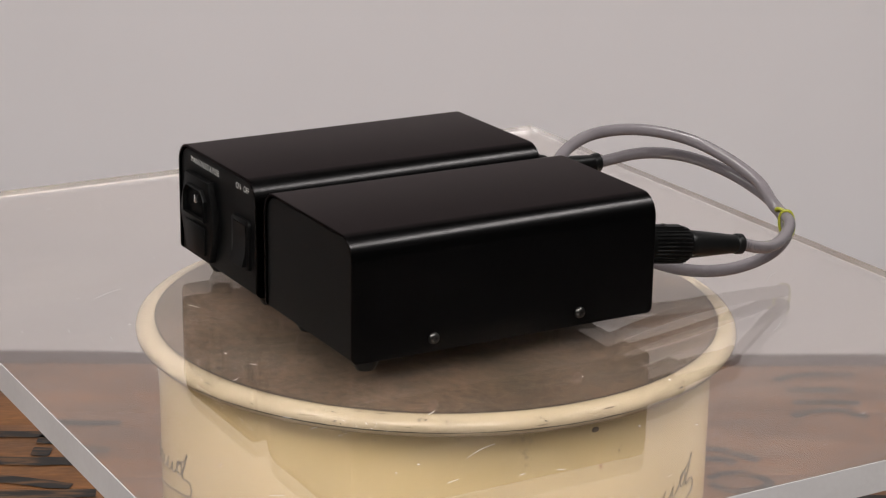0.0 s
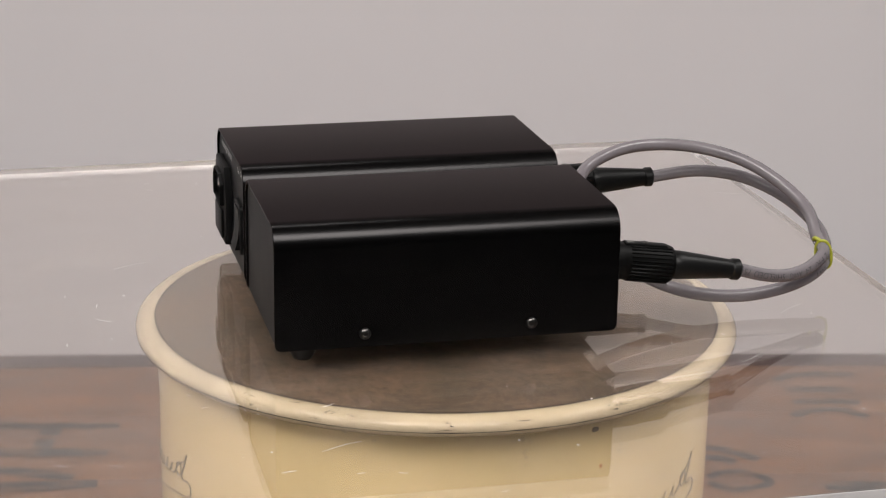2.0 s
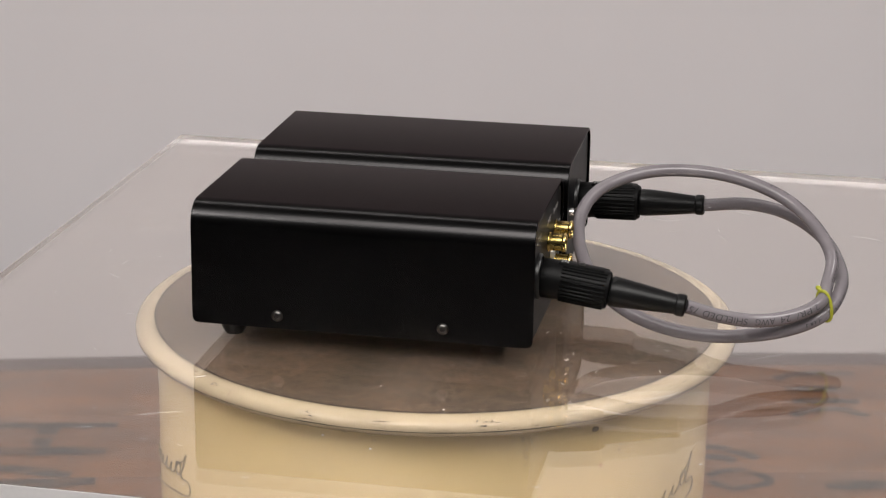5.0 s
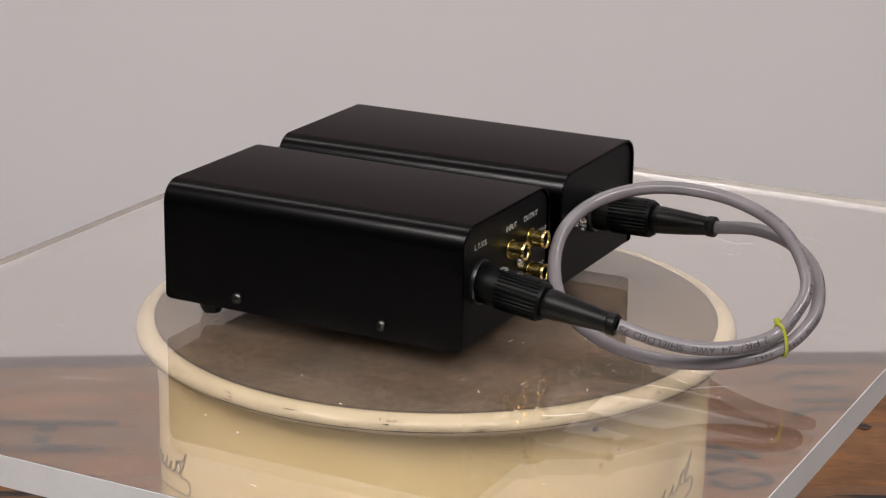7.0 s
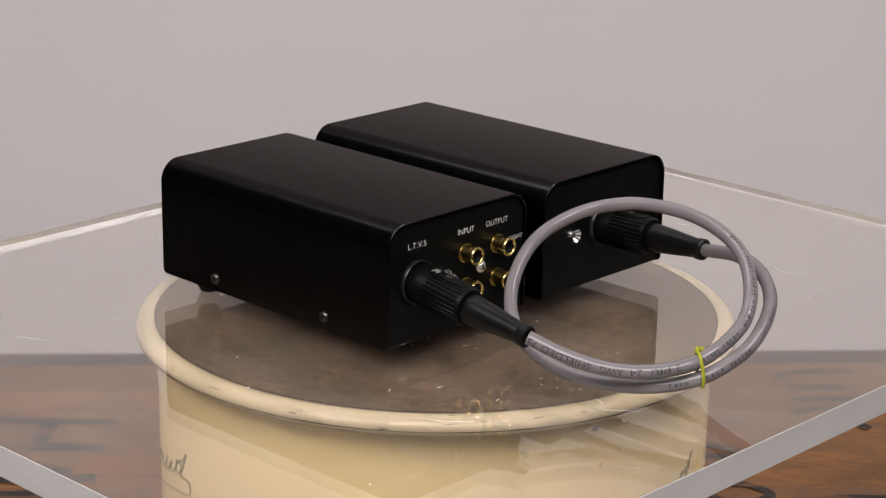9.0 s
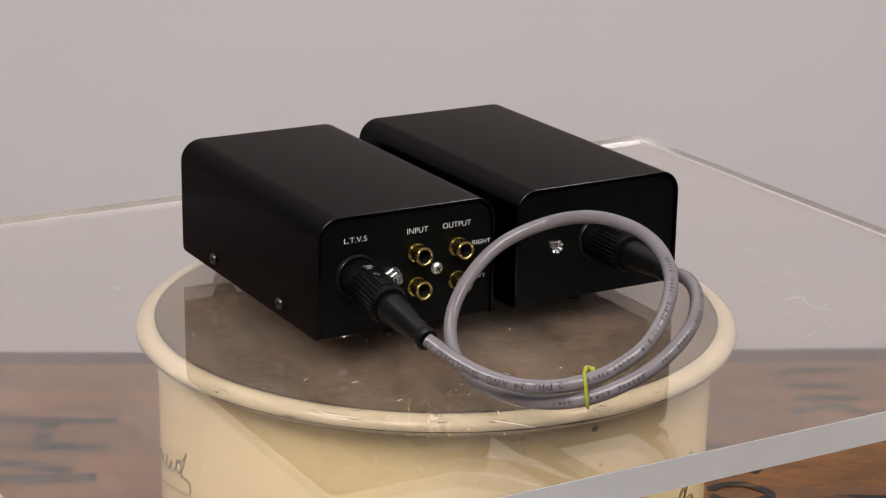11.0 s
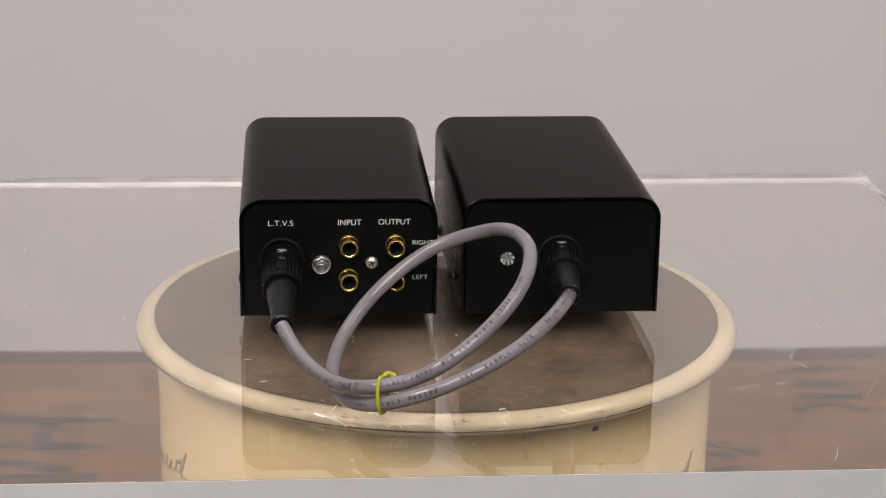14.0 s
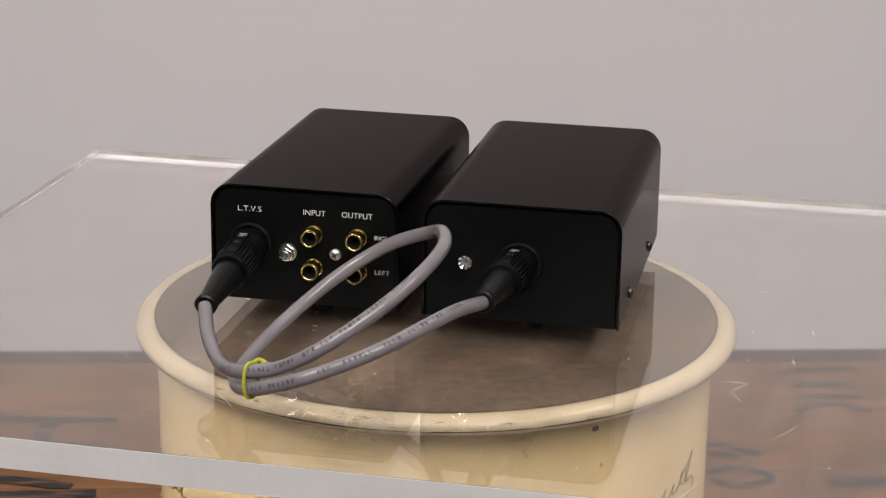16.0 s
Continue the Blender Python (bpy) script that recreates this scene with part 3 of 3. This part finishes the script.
def unit(name, w, y_mid, label, turn=0.0):
    e = thing(name, pose(X1, y_mid, ZL + ZB, 0, 0, turn) @ pose(-X1, 0, 0), label, "audio unit", "pair of black units")
    part("cover", cover(w), M_BLACK, e, "black anodised folded cover")
    part("rear_panel", panel(w, XR, XR - 0.002), M_PANEL, e, "black rear panel", smooth=False)
    part("front_panel", panel(w, XF, XF + 0.002), M_PANEL, e, "plain black front panel" if "preamplifier" in name else "black front panel with mains inlet", smooth=False)
    part("base_plate", box(X0 + 0.003, X1 - 0.004, -w / 2 + 0.0018, w / 2 - 0.0018, 0.0006, 0.0020), M_PANEL, e)
    foot = bpy.data.meshes.new("foot")
    bm = lathe([(0, 0.0006), (0.0072, 0.0006), (0.0072, -0.004), (0.0066, -0.0075), (0.0050, -0.0105), (0.003, SZ1 - ZB + 0.0002), (0, SZ1 - ZB + 0.0001)], 28)
    bm.to_mesh(foot), bm.free()
    foot.materials.append(M_RUBBER)
    for fx, fy in ((X0 + 0.0175, -w / 2 + 0.019), (X0 + 0.0175, w / 2 - 0.019), (X1 - 0.030, 0.004)):
        part_of("foot", foot, None, e, at=pose(fx, fy, 0))
    sc = bpy.data.meshes.new("screw")
    bm = screw_head()
    bm.to_mesh(sc), bm.free()
    sc.materials.append(M_SCREW)
    for sx in (-0.0635, 0.0252):
        for side in (-1, 1):
            part_of("screw", sc, None, e, at=pose(sx, side * (w / 2 + 0.00002), 0.0072, 90 if side < 0 else -90))
    return e


def word(e, words, x, y, z, width, rear=True, height=0.0):
    turn = Matrix(((0, 0, 1, 0), (1, 0, 0, 0), (0, 1, 0, 0), (0, 0, 0, 1))) if rear else Matrix(((0, 0, -1, 0), (-1, 0, 0, 0), (0, 1, 0, 0), (0, 0, 0, 1)))
    part_of("lettering", text_mesh(words, width, height), M_WHITE, e, "white printed lettering", smooth=False, at=Matrix.Translation((x, y, z)) @ turn)


def socket_jack(e, y, z):
    at = Matrix.Translation((XR - 0.0004, y, z)) @ ALONG_X
    j = part("jack", lathe([(0.0, 0.0005), (0.0053, 0.0005), (0.0054, 0.0010), (0.0052, 0.0014), (0.0047, 0.0016), (0.0046, 0.0084), (0.0037, 0.0084), (0.0037, 0.0018), (0.0, 0.0018)], 28), M_BRASS, e, "gold-plated phono socket", at=at)
    part("lip", lathe([(0.0046, 0.0080), (0.0049, 0.0083), (0.0051, 0.0088), (0.0051, 0.0094), (0.0049, 0.0099), (0.0047, 0.0102), (0.0042, 0.0102), (0.0038, 0.0099), (0.0036, 0.0094), (0.0035, 0.0086), (0.0036, 0.0085)], 32), M_GOLD, j, "bright gold ring")
    part("insulator", lathe([(0.0, 0.0030), (0.0014, 0.0030), (0.0016, 0.0060), (0.0028, 0.0086), (0.0034, 0.0092), (0.00349, 0.0092), (0.00349, 0.0022), (0.0, 0.0022)], 20), M_DARK, j, "dark insulator")



def hex_prism(r, z0, z1, bevel=0.0003):
    return prism([(r * math.cos(radians(60 * k)), r * math.sin(radians(60 * k))) for k in range(6)], z0, z1, bevel)


def din_socket(e, y, z):
    part("din_socket", lathe([(0.0, 0.0), (0.0121, 0.0), (0.0121, 0.0014), (0.0115, 0.0024), (0.0110, 0.0024), (0.0107, 0.0012), (0.0, 0.0012)], 40), M_PLASTIC, e, "round black multi-pin socket",
         at=Matrix.Translation((XR - 0.0002, y, z)) @ ALONG_X)


YA, WA = -0.0578, 0.1050
YB, WB = 0.0611, 0.1066
PLUG_A = ((0.0719, -0.0880, 0.0589), (0.1482, -0.0880, 0.0486))      # socket and cord end, from the lid's top
PLUG_B = ((0.0719, 0.0605, 0.0594), (0.1463, 0.0558, 0.0624))


def preamp():
    e = unit("preamplifier", WA, YA, "black metal preamplifier box with gold phono sockets and white lettering")
    k = lambda y, z: (y - YA, z - ZB)
    for y in (-0.0525, -0.0278):
        for z in (0.0671, 0.0484):
            socket_jack(e, *k(y, z))
    din_socket(e, *k(PLUG_A[0][1], PLUG_A[0][2]))
    x = XR
    word(e, "L.T.V.S", x, *k(-0.0884, 0.0789), 0.0132, height=0.0029)
    word(e, "INPUT", x, *k(-0.0520, 0.0791), 0.0123, height=0.0030)
    word(e, "OUTPUT", x, *k(-0.0283, 0.0793), 0.0170, height=0.0030)
    word(e, "RIGHT", x, *k(-0.0131, 0.0677), 0.0109, height=0.0023)
    word(e, "LEFT", x, *k(-0.0143, 0.0484), 0.0082, height=0.0023)
    y, z = k(-0.0670, 0.0560)
    t = part("terminal", lathe([(0.0, 0.0), (0.0051, 0.0), (0.0051, 0.0008), (0.0040, 0.0011), (0.0023, 0.0012), (0.0023, 0.0082), (0.0018, 0.0092), (0.0, 0.0094)], 24), M_CHROME, e, "bright steel earth terminal",
             at=Matrix.Translation((XR - 0.0001, y, z)) @ ALONG_X)
    part("nut", hex_prism(0.0044, 0.0012, 0.0046), M_CHROME, t)
    part("thread_nut", hex_prism(0.0034, 0.0050, 0.0070), M_CHROME, t)
    y, z = k(-0.0403, 0.0567)
    s = part("panel_screw", lathe([(0.0, 0.0), (0.0033, 0.0), (0.0033, 0.0009), (0.0027, 0.0017), (0.0014, 0.0024), (0.0, 0.0026)], 22), M_BRIGHT, e, "bright cross-head screw", at=Matrix.Translation((XR - 0.0001, y, z)) @ ALONG_X)
    part("cross_slot", box(-0.0017, 0.0017, -0.0004, 0.0004, 0.0021, 0.00265), M_SCREW, s, at=pose(0, 0, 0, 0, 0, 30))
    part("cross_slot", box(-0.0017, 0.0017, -0.0004, 0.0004, 0.0021, 0.00263), M_SCREW, s, at=pose(0, 0, 0, 0, 0, 120))
    s = part("base_screw", lathe([(0, 0.0008), (0.0028, 0.0008), (0.0028, -0.0008), (0.0018, -0.0022), (0, -0.0026)], 16), M_CHROME, e, "bright base screw", at=pose(X1 - 0.008, -0.034, 0))
    return e


def supply():
    e = unit("power_supply", WB, YB, "black metal power supply box with mains inlet, fuse and rocker switch", 0.55)
    k = lambda y, z: (y - YB, z - ZB)
    din_socket(e, *k(PLUG_B[0][1], PLUG_B[0][2]))
    y, z = k(0.0319, 0.0597)
    s = part("terminal", lathe([(0.0, 0.0), (0.0024, 0.0), (0.0022, 0.0020), (0.0016, 0.0032), (0.0, 0.0034)], 14), M_CHROME, e, "bright steel star terminal",
             at=Matrix.Translation((XR - 0.0001, y, z)) @ ALONG_X)
    for q in range(8):                             # flared petals
        a0 = math.radians(45 * q + 12)
        bm = bmesh.new()
        v = []
        for rr, zz, half in ((0.0017, 0.0020, 0.30), (0.0038, 0.0046, 0.26)):
            v.append([bm.verts.new((rr * math.cos(a0 + k * half), rr * math.sin(a0 + k * half), zz + d)) for k in (-1, 1) for d in (0, 0.0006)])
        a4, b4 = v
        for f in ((a4[0], a4[2], b4[2], b4[0]), (a4[1], b4[1], b4[3], a4[3]), (a4[0], b4[0], b4[1], a4[1]), (a4[2], a4[3], b4[3], b4[2]), (b4[0], b4[2], b4[3], b4[1]), (a4[0], a4[1], a4[3], a4[2])):
            bm.faces.new(f)
        bmesh.ops.recalc_face_normals(bm, faces=bm.faces)
        part("petal", bm, M_CHROME, s, smooth=False)
    # front: x is outwards along -x, wide along y
    word(e, "MAINS INLET & FUSE", XF, *k(0.0780, 0.0853), 0.0392, rear=False, height=0.0033)
    word(e, "ON - OFF", XF, *k(0.0268, 0.0850), 0.0170, rear=False, height=0.0033)
    y, z = k(0.0830, 0.0545)
    base = Matrix.Translation((XF + 0.0004, y, z)) @ Matrix(((0, 0, -1, 0), (-1, 0, 0, 0), (0, 1, 0, 0), (0, 0, 0, 1)))
    h = 0.0470
    o = [(-0.0165, -h / 2), (0.0165, -h / 2), (0.0235, -0.004), (0.0235, 0.003), (0.0165, h / 2), (-0.0165, h / 2), (-0.0235, 0.003), (-0.0235, -0.004)]
    inlet = part("mains_inlet", prism(o, 0.0, 0.0044, 0.0012), M_GRIP, e, "black mains inlet with fuse drawer", at=base)
    q = 0.0300
    shell = prism([(-q / 2, -0.0085), (q / 2, -0.0085), (q / 2, 0.004), (q / 2 - 0.005, 0.0095), (-q / 2 + 0.005, 0.0095), (-q / 2, 0.004)], 0.0044, 0.0066, 0.0006)
    top = [f for f in shell.faces if f.normal.z > 0.99]
    bmesh.ops.inset_region(shell, faces=top, thickness=0.0022)
    bmesh.ops.translate(shell, vec=(0, 0, -0.0085), verts=list({v for f in top for v in f.verts}))
    part("socket_shell", shell, M_GRIP, inlet, smooth=False, at=pose(0, 0.0085, 0))
    for px, py, m in ((-0.0070, 0.0065, M_SCREW), (0.0070, 0.0065, M_SCREW), (0.0008, 0.0110, M_CHROME)):
        part("pin", box(px - 0.0012, px + 0.0012, py - 0.0023, py + 0.0023, -0.002, 0.0056 if m is M_CHROME else 0.0030, 0.0003), m, inlet, "metal pin")
    part("fuse_drawer", box(-0.0135, 0.0135, -0.0205, -0.0035, 0.0044, 0.0058, 0.0008), M_GRIP, inlet)
    y, z = k(0.0280, 0.0535)
    base = Matrix.Translation((XF + 0.0004, y, z)) @ Matrix(((0, 0, -1, 0), (-1, 0, 0, 0), (0, 1, 0, 0), (0, 0, 0, 1)))
    sw = part("rocker_switch", prism(rounded(0.0230, 0.0290, 0.003), 0, 0.0022, 0.0008), M_GRIP, e, "black rocker switch", at=base)
    bm = bmesh.new()
    prof = [(-0.0135, 0.0062), (-0.006, 0.0040), (0.0, 0.0032), (0.006, 0.0030), (0.0135, 0.0034), (0.0135, 0.0018), (-0.0135, 0.0018)]
    l = [bm.verts.new((-0.0085, a, b)) for a, b in prof]
    r = [bm.verts.new((0.0085, a, b)) for a, b in prof]
    bm.faces.new(l), bm.faces.new(r[::-1])
    for i in range(len(l)):
        bm.faces.new((l[i], r[i], r[(i + 1) % len(l)], l[(i + 1) % len(l)]))
    bmesh.ops.recalc_face_normals(bm, faces=bm.faces)
    part("rocker", bm, M_GRIP, sw, at=Matrix.Diagonal((0.95, 0.87, 0.8, 1)))
    return e


# ---- the cable that joins them ----
CORD = [(0.1482, -0.0880, 0.0486), (0.1667, -0.0805, 0.0419), (0.1848, -0.0708, 0.0377), (0.2022, -0.0595, 0.0379), (0.2158, -0.0465, 0.0418), (0.2189, -0.0279, 0.0462),
        (0.2203, -0.0092, 0.0566), (0.2099, 0.0090, 0.0682), (0.1921, 0.0238, 0.0786), (0.1674, 0.0325, 0.0854), (0.1407, 0.0344, 0.0881), (0.1138, 0.0282, 0.0870),
        (0.0904, 0.0158, 0.0792), (0.0819, -0.0074, 0.0683), (0.0867, -0.0302, 0.0535), (0.1011, -0.0481, 0.0392), (0.1262, -0.0598, 0.0288), (0.1584, -0.0630, 0.0246),
        (0.1927, -0.0575, 0.0271), (0.2175, -0.0431, 0.0337), (0.2266, -0.0193, 0.0430), (0.2232, 0.0030, 0.0515), (0.2128, 0.0228, 0.0592), (0.1947, 0.0386, 0.0653),
        (0.1719, 0.0491, 0.0666), (0.1462, 0.0557, 0.0624)]
CORD_R = 0.0036


def plug(parent, a, b, name_label):
    """Round locking plug: collar, ribbed grip, tapering boot, from socket a to cord end b."""
    a, b = Vector(a), Vector(b)
    L = (b - a).length
    m = Matrix.Translation(a) @ (b - a).to_track_quat("Z", "X").to_matrix().to_4x4()
    p = part("plug", lathe([(0.0, 0.0005), (0.0100, 0.0005), (0.0104, 0.0012), (0.0104, 0.0078), (0.0101, 0.0088), (0.0103, 0.0325), (0.0102, 0.0348), (0.0096, 0.0366), (0.0070, 0.0372), (0.0, 0.0372)], 44), M_GRIP, parent, name_label, at=m)
    rib = bpy.data.meshes.new("rib")
    bm = box(0.0096, 0.01085, -0.00050, 0.00050, 0.0115, 0.0350, 0.0004, 1)
    bm.to_mesh(rib), bm.free()
    rib.materials.append(M_GRIP)
    for k in range(30):
        if k % 30 in (0, 1, 29):
            continue
        part_of("rib", rib, None, p, at=pose(0, 0, 0, 0, 0, 12 * k))
    s0, s1 = 0.0380, L - 0.0052
    part("boot", lathe([(0.0, s0), (0.0074, s0 - 0.0006), (0.0079, s0 + 0.0004), (0.0078, s0 + 0.004), (0.0068, s0 + 0.016), (0.0052, s1), (0.0057, s1 + 0.0004), (0.0059, s1 + 0.0012), (0.0059, L - 0.0008), (0.0051, L), (0.0038, L + 0.0001), (0.0036, L - 0.003), (0.0, L - 0.003)], 36), M_RUBBER, p, "tapering black boot")
    part("latch", box(0.0090, 0.0109, -0.0032, 0.0032, 0.0085, 0.0330, 0.0010), M_GRIP, p)
    part("plug_screw", lathe([(0.0, 0.0), (0.0021, 0.0), (0.0021, 0.0004), (0.0016, 0.0008), (0.0, 0.0009)], 18), M_SCREW, p, "small dull slotted screw", at=Matrix.Translation((0.0108, 0, 0.0205)) @ ALONG_X)
    for z0, y0, y1 in ((0.0100, -0.0022, 0.0024), (0.0115, -0.0026, 0.0012), (0.0129, -0.0008, 0.0023)):
        part("latch_print", box(0.01088, 0.01098, y0, y1, z0, z0 + 0.0009), M_WORN, p, "worn white print bars", smooth=False)
    return p


def wrap(me, pts, length, s0, radius, side, flip=1):
    """Lays a flat mesh round the cord: its x runs along the cord from s0, its y round it."""
    n = len(pts)
    for v in me.vertices:
        s = (s0 + flip * v.co.x) / length * (n - 1)
        i = max(0, min(n - 2, int(s)))
        p = pts[i].lerp(pts[i + 1], s - i)
        d = (pts[min(n - 1, i + 2)] - pts[max(0, i - 1)]).normalized()
        nrm = (side - d * side.dot(d)).normalized()
        up = nrm.cross(d * flip)
        ang = v.co.y / radius
        v.co = p + (nrm * math.cos(ang) + up * math.sin(ang)) * (radius + 0.00008)


def cable():
    c = thing("interconnect_cable", pose(0, 0, ZL), "coiled grey shielded cable with black plugs and yellow tie", "cable")
    pts, length = spline(CORD, 260)
    cord = part("cord", tube(pts, CORD_R, 16), M_CORD, c, "grey sheathed cord with black print")
    plug(c, *PLUG_A, "black ribbed locking plug")
    plug(c, *PLUG_B, "black ribbed locking plug")
    for words, s0, w in (("75", 0.0035, 0.0052), ("SHIELDED", 0.0215, 0.0255), ("AWG", 0.0445, 0.0115), ("24", 0.0565, 0.0060), ("PR/", 0.0680, 0.0095), ("2", 0.0765, 0.0022)):
        me = text_mesh(words, w, 0.0033)
        bm = bmesh.new()
        bm.from_mesh(me)
        bmesh.ops.subdivide_edges(bm, edges=[e for e in bm.edges if e.calc_length() > 0.0009], cuts=2, use_grid_fill=False)
        bm.to_mesh(me), bm.free()
        wrap(me, pts, length, s0, CORD_R, Vector((0, -1, 0.12)), -1)
        part_of("lettering", me, M_PRINT, cord, "black printed lettering", smooth=False)
    rng = random.Random(5)

    def bars(s0, s1, side):
        """Illegible small print as short bars."""
        s = s0
        bm = bmesh.new()
        while s < s1:
            for _ in range(rng.randint(3, 6)):     # one word: upright bars of unlike width and height, some with a foot or a cap
                w, lo, hi = rng.choice([0.0005, 0.0006, 0.0009, 0.0013]), rng.uniform(-0.0012, -0.0006), rng.uniform(0.0007, 0.0012)
                blocks = [(s, s + w, lo, hi)]
                if rng.random() < 0.6:
                    z = rng.choice([lo, (lo + hi) / 2, hi - 0.0004])
                    blocks.append((s + w, s + w + rng.uniform(0.0005, 0.0010), z, z + 0.0004))
                for b0, b1, z0, z1 in blocks:
                    rows = [[bm.verts.new((x, z0 + (z1 - z0) * j / 3, 0)) for j in range(4)] for x in (b0, b1)]
                    for j in range(3):
                        bm.faces.new((rows[0][j], rows[1][j], rows[1][j + 1], rows[0][j + 1]))
                s += 0.0023 + rng.uniform(0.0, 0.0004)
            s += rng.uniform(0.0018, 0.0050)
        me2 = bpy.data.meshes.new("cable_print")
        bm.to_mesh(me2), bm.free()
        wrap(me2, pts, length, 0.0, CORD_R, side)
        part_of("cable_print", me2, M_FADED, cord, "illegible black print", smooth=False)

    bars(0.088, 0.175, Vector((0.8, -0.5, 0.35)))
    bars(0.480, 0.520, Vector((1.0, -0.3, 0.3)))
    bars(0.535, 0.640, Vector((0.9, -0.1, 0.5)))
    return c


def cable_tie(c):
    """A thin plastic tie round both turns of the cord."""
    a, b = Vector((0.2175, -0.0413, 0.0429)), Vector((0.2191, -0.0411, 0.0345))
    mid, half = (a + b) / 2, (a - b) / 2
    along = Vector((0.72, 0.66, 0.2)).normalized()
    u = half.normalized()
    v = along.cross(u).normalized()
    loop = []
    for k in range(41):
        t = 2 * math.pi * k / 40
        loop.append(mid + u * (half.length + CORD_R + 0.0006) * math.cos(t) * 1.0 + v * (CORD_R + 0.0007) * math.copysign(abs(math.sin(t)) ** 0.7, math.sin(t)) + along * 0.0012 * math.sin(t))
    tie = part("tie", tube(loop, 0.0009, 8, caps=False), M_TIE, c, "thin yellow-green plastic tie")
    top = mid + u * (half.length + CORD_R + 0.0006)
    tail, _ = spline([top - v * 0.0012, top - v * 0.0032 + u * 0.0012, top - v * 0.0050 + u * 0.0008 + along * 0.001, top - v * 0.0062 - u * 0.001 + along * 0.003], 14)
    part("tail", tube(tail, [0.0011] * 9 + [0.0012, 0.0014, 0.0016, 0.0014, 0.0008], 8), M_TIE, tie)


room()
CRATE = crate()
DRUM = drum()
LID = lid()
SHEET = sheet()
AMP = preamp()
SUPPLY = supply()
CABLE = cable()
cable_tie(CABLE)

# black stencil strokes on the crate's top: (points), width
for pts, w in (([(-0.60, 0.679), (-0.45, 0.680), (-0.299, 0.684)], 0.015), ([(-0.60, 0.612), (-0.45, 0.617), (-0.300, 0.620)], 0.019),
               ([(-0.60, 0.590), (-0.45, 0.585), (-0.388, 0.578), (-0.322, 0.563)], 0.016), ([(-0.60, 0.520), (-0.45, 0.532), (-0.36, 0.543), (-0.298, 0.550)], 0.020),
               ([(-0.372, 0.641), (-0.354, 0.641)], 0.020), ([(-0.372, 0.669), (-0.352, 0.669)], 0.020),
               ([(0.345, 0.826), (0.360, 0.839), (0.39, 0.845), (0.428, 0.846)], 0.012), ([(0.350, 0.799), (0.39, 0.801), (0.419, 0.800)], 0.014), ([(0.352, 0.765), (0.39, 0.767), (0.419, 0.766)], 0.014),
               ([(0.346, 0.727), (0.362, 0.740), (0.386, 0.746), (0.404, 0.740), (0.419, 0.726)], 0.013),
               ([(0.249, 0.645), (0.27, 0.639), (0.298, 0.617)], 0.013), ([(0.240, 0.620), (0.262, 0.620), (0.275, 0.610)], 0.013),
               ([(0.246, 0.576), (0.262, 0.588), (0.285, 0.586), (0.300, 0.567), (0.285, 0.553), (0.262, 0.549), (0.246, 0.564)], 0.010),
               ([(0.348, 0.557), (0.40, 0.559), (0.52, 0.562)], 0.020), ([(0.48, 0.70), (0.53, 0.69), (0.60, 0.66)], 0.016), ([(0.30, 0.50), (0.34, 0.497)], 0.014),
               ([(-0.60, 0.47), (-0.42, 0.474), (-0.30, 0.478)], 0.018)):
    stencil(CRATE, pts, w)


# ---- the turning: lid, sheet, units and cable go round together ----
def angle(t):
    return 29.362 - 8.0304 * t - 0.01381 * t * t + 0.0000289 * t ** 3


def motions():
    for ob in (LID, SHEET, AMP, SUPPLY, CABLE):
        rest = ob.matrix_basis.copy()
        walk(ob, [(0.5 * k, pose(0, 0, 0, 0, 0, angle(0.5 * k)) @ rest) for k in range(33)])


motions()
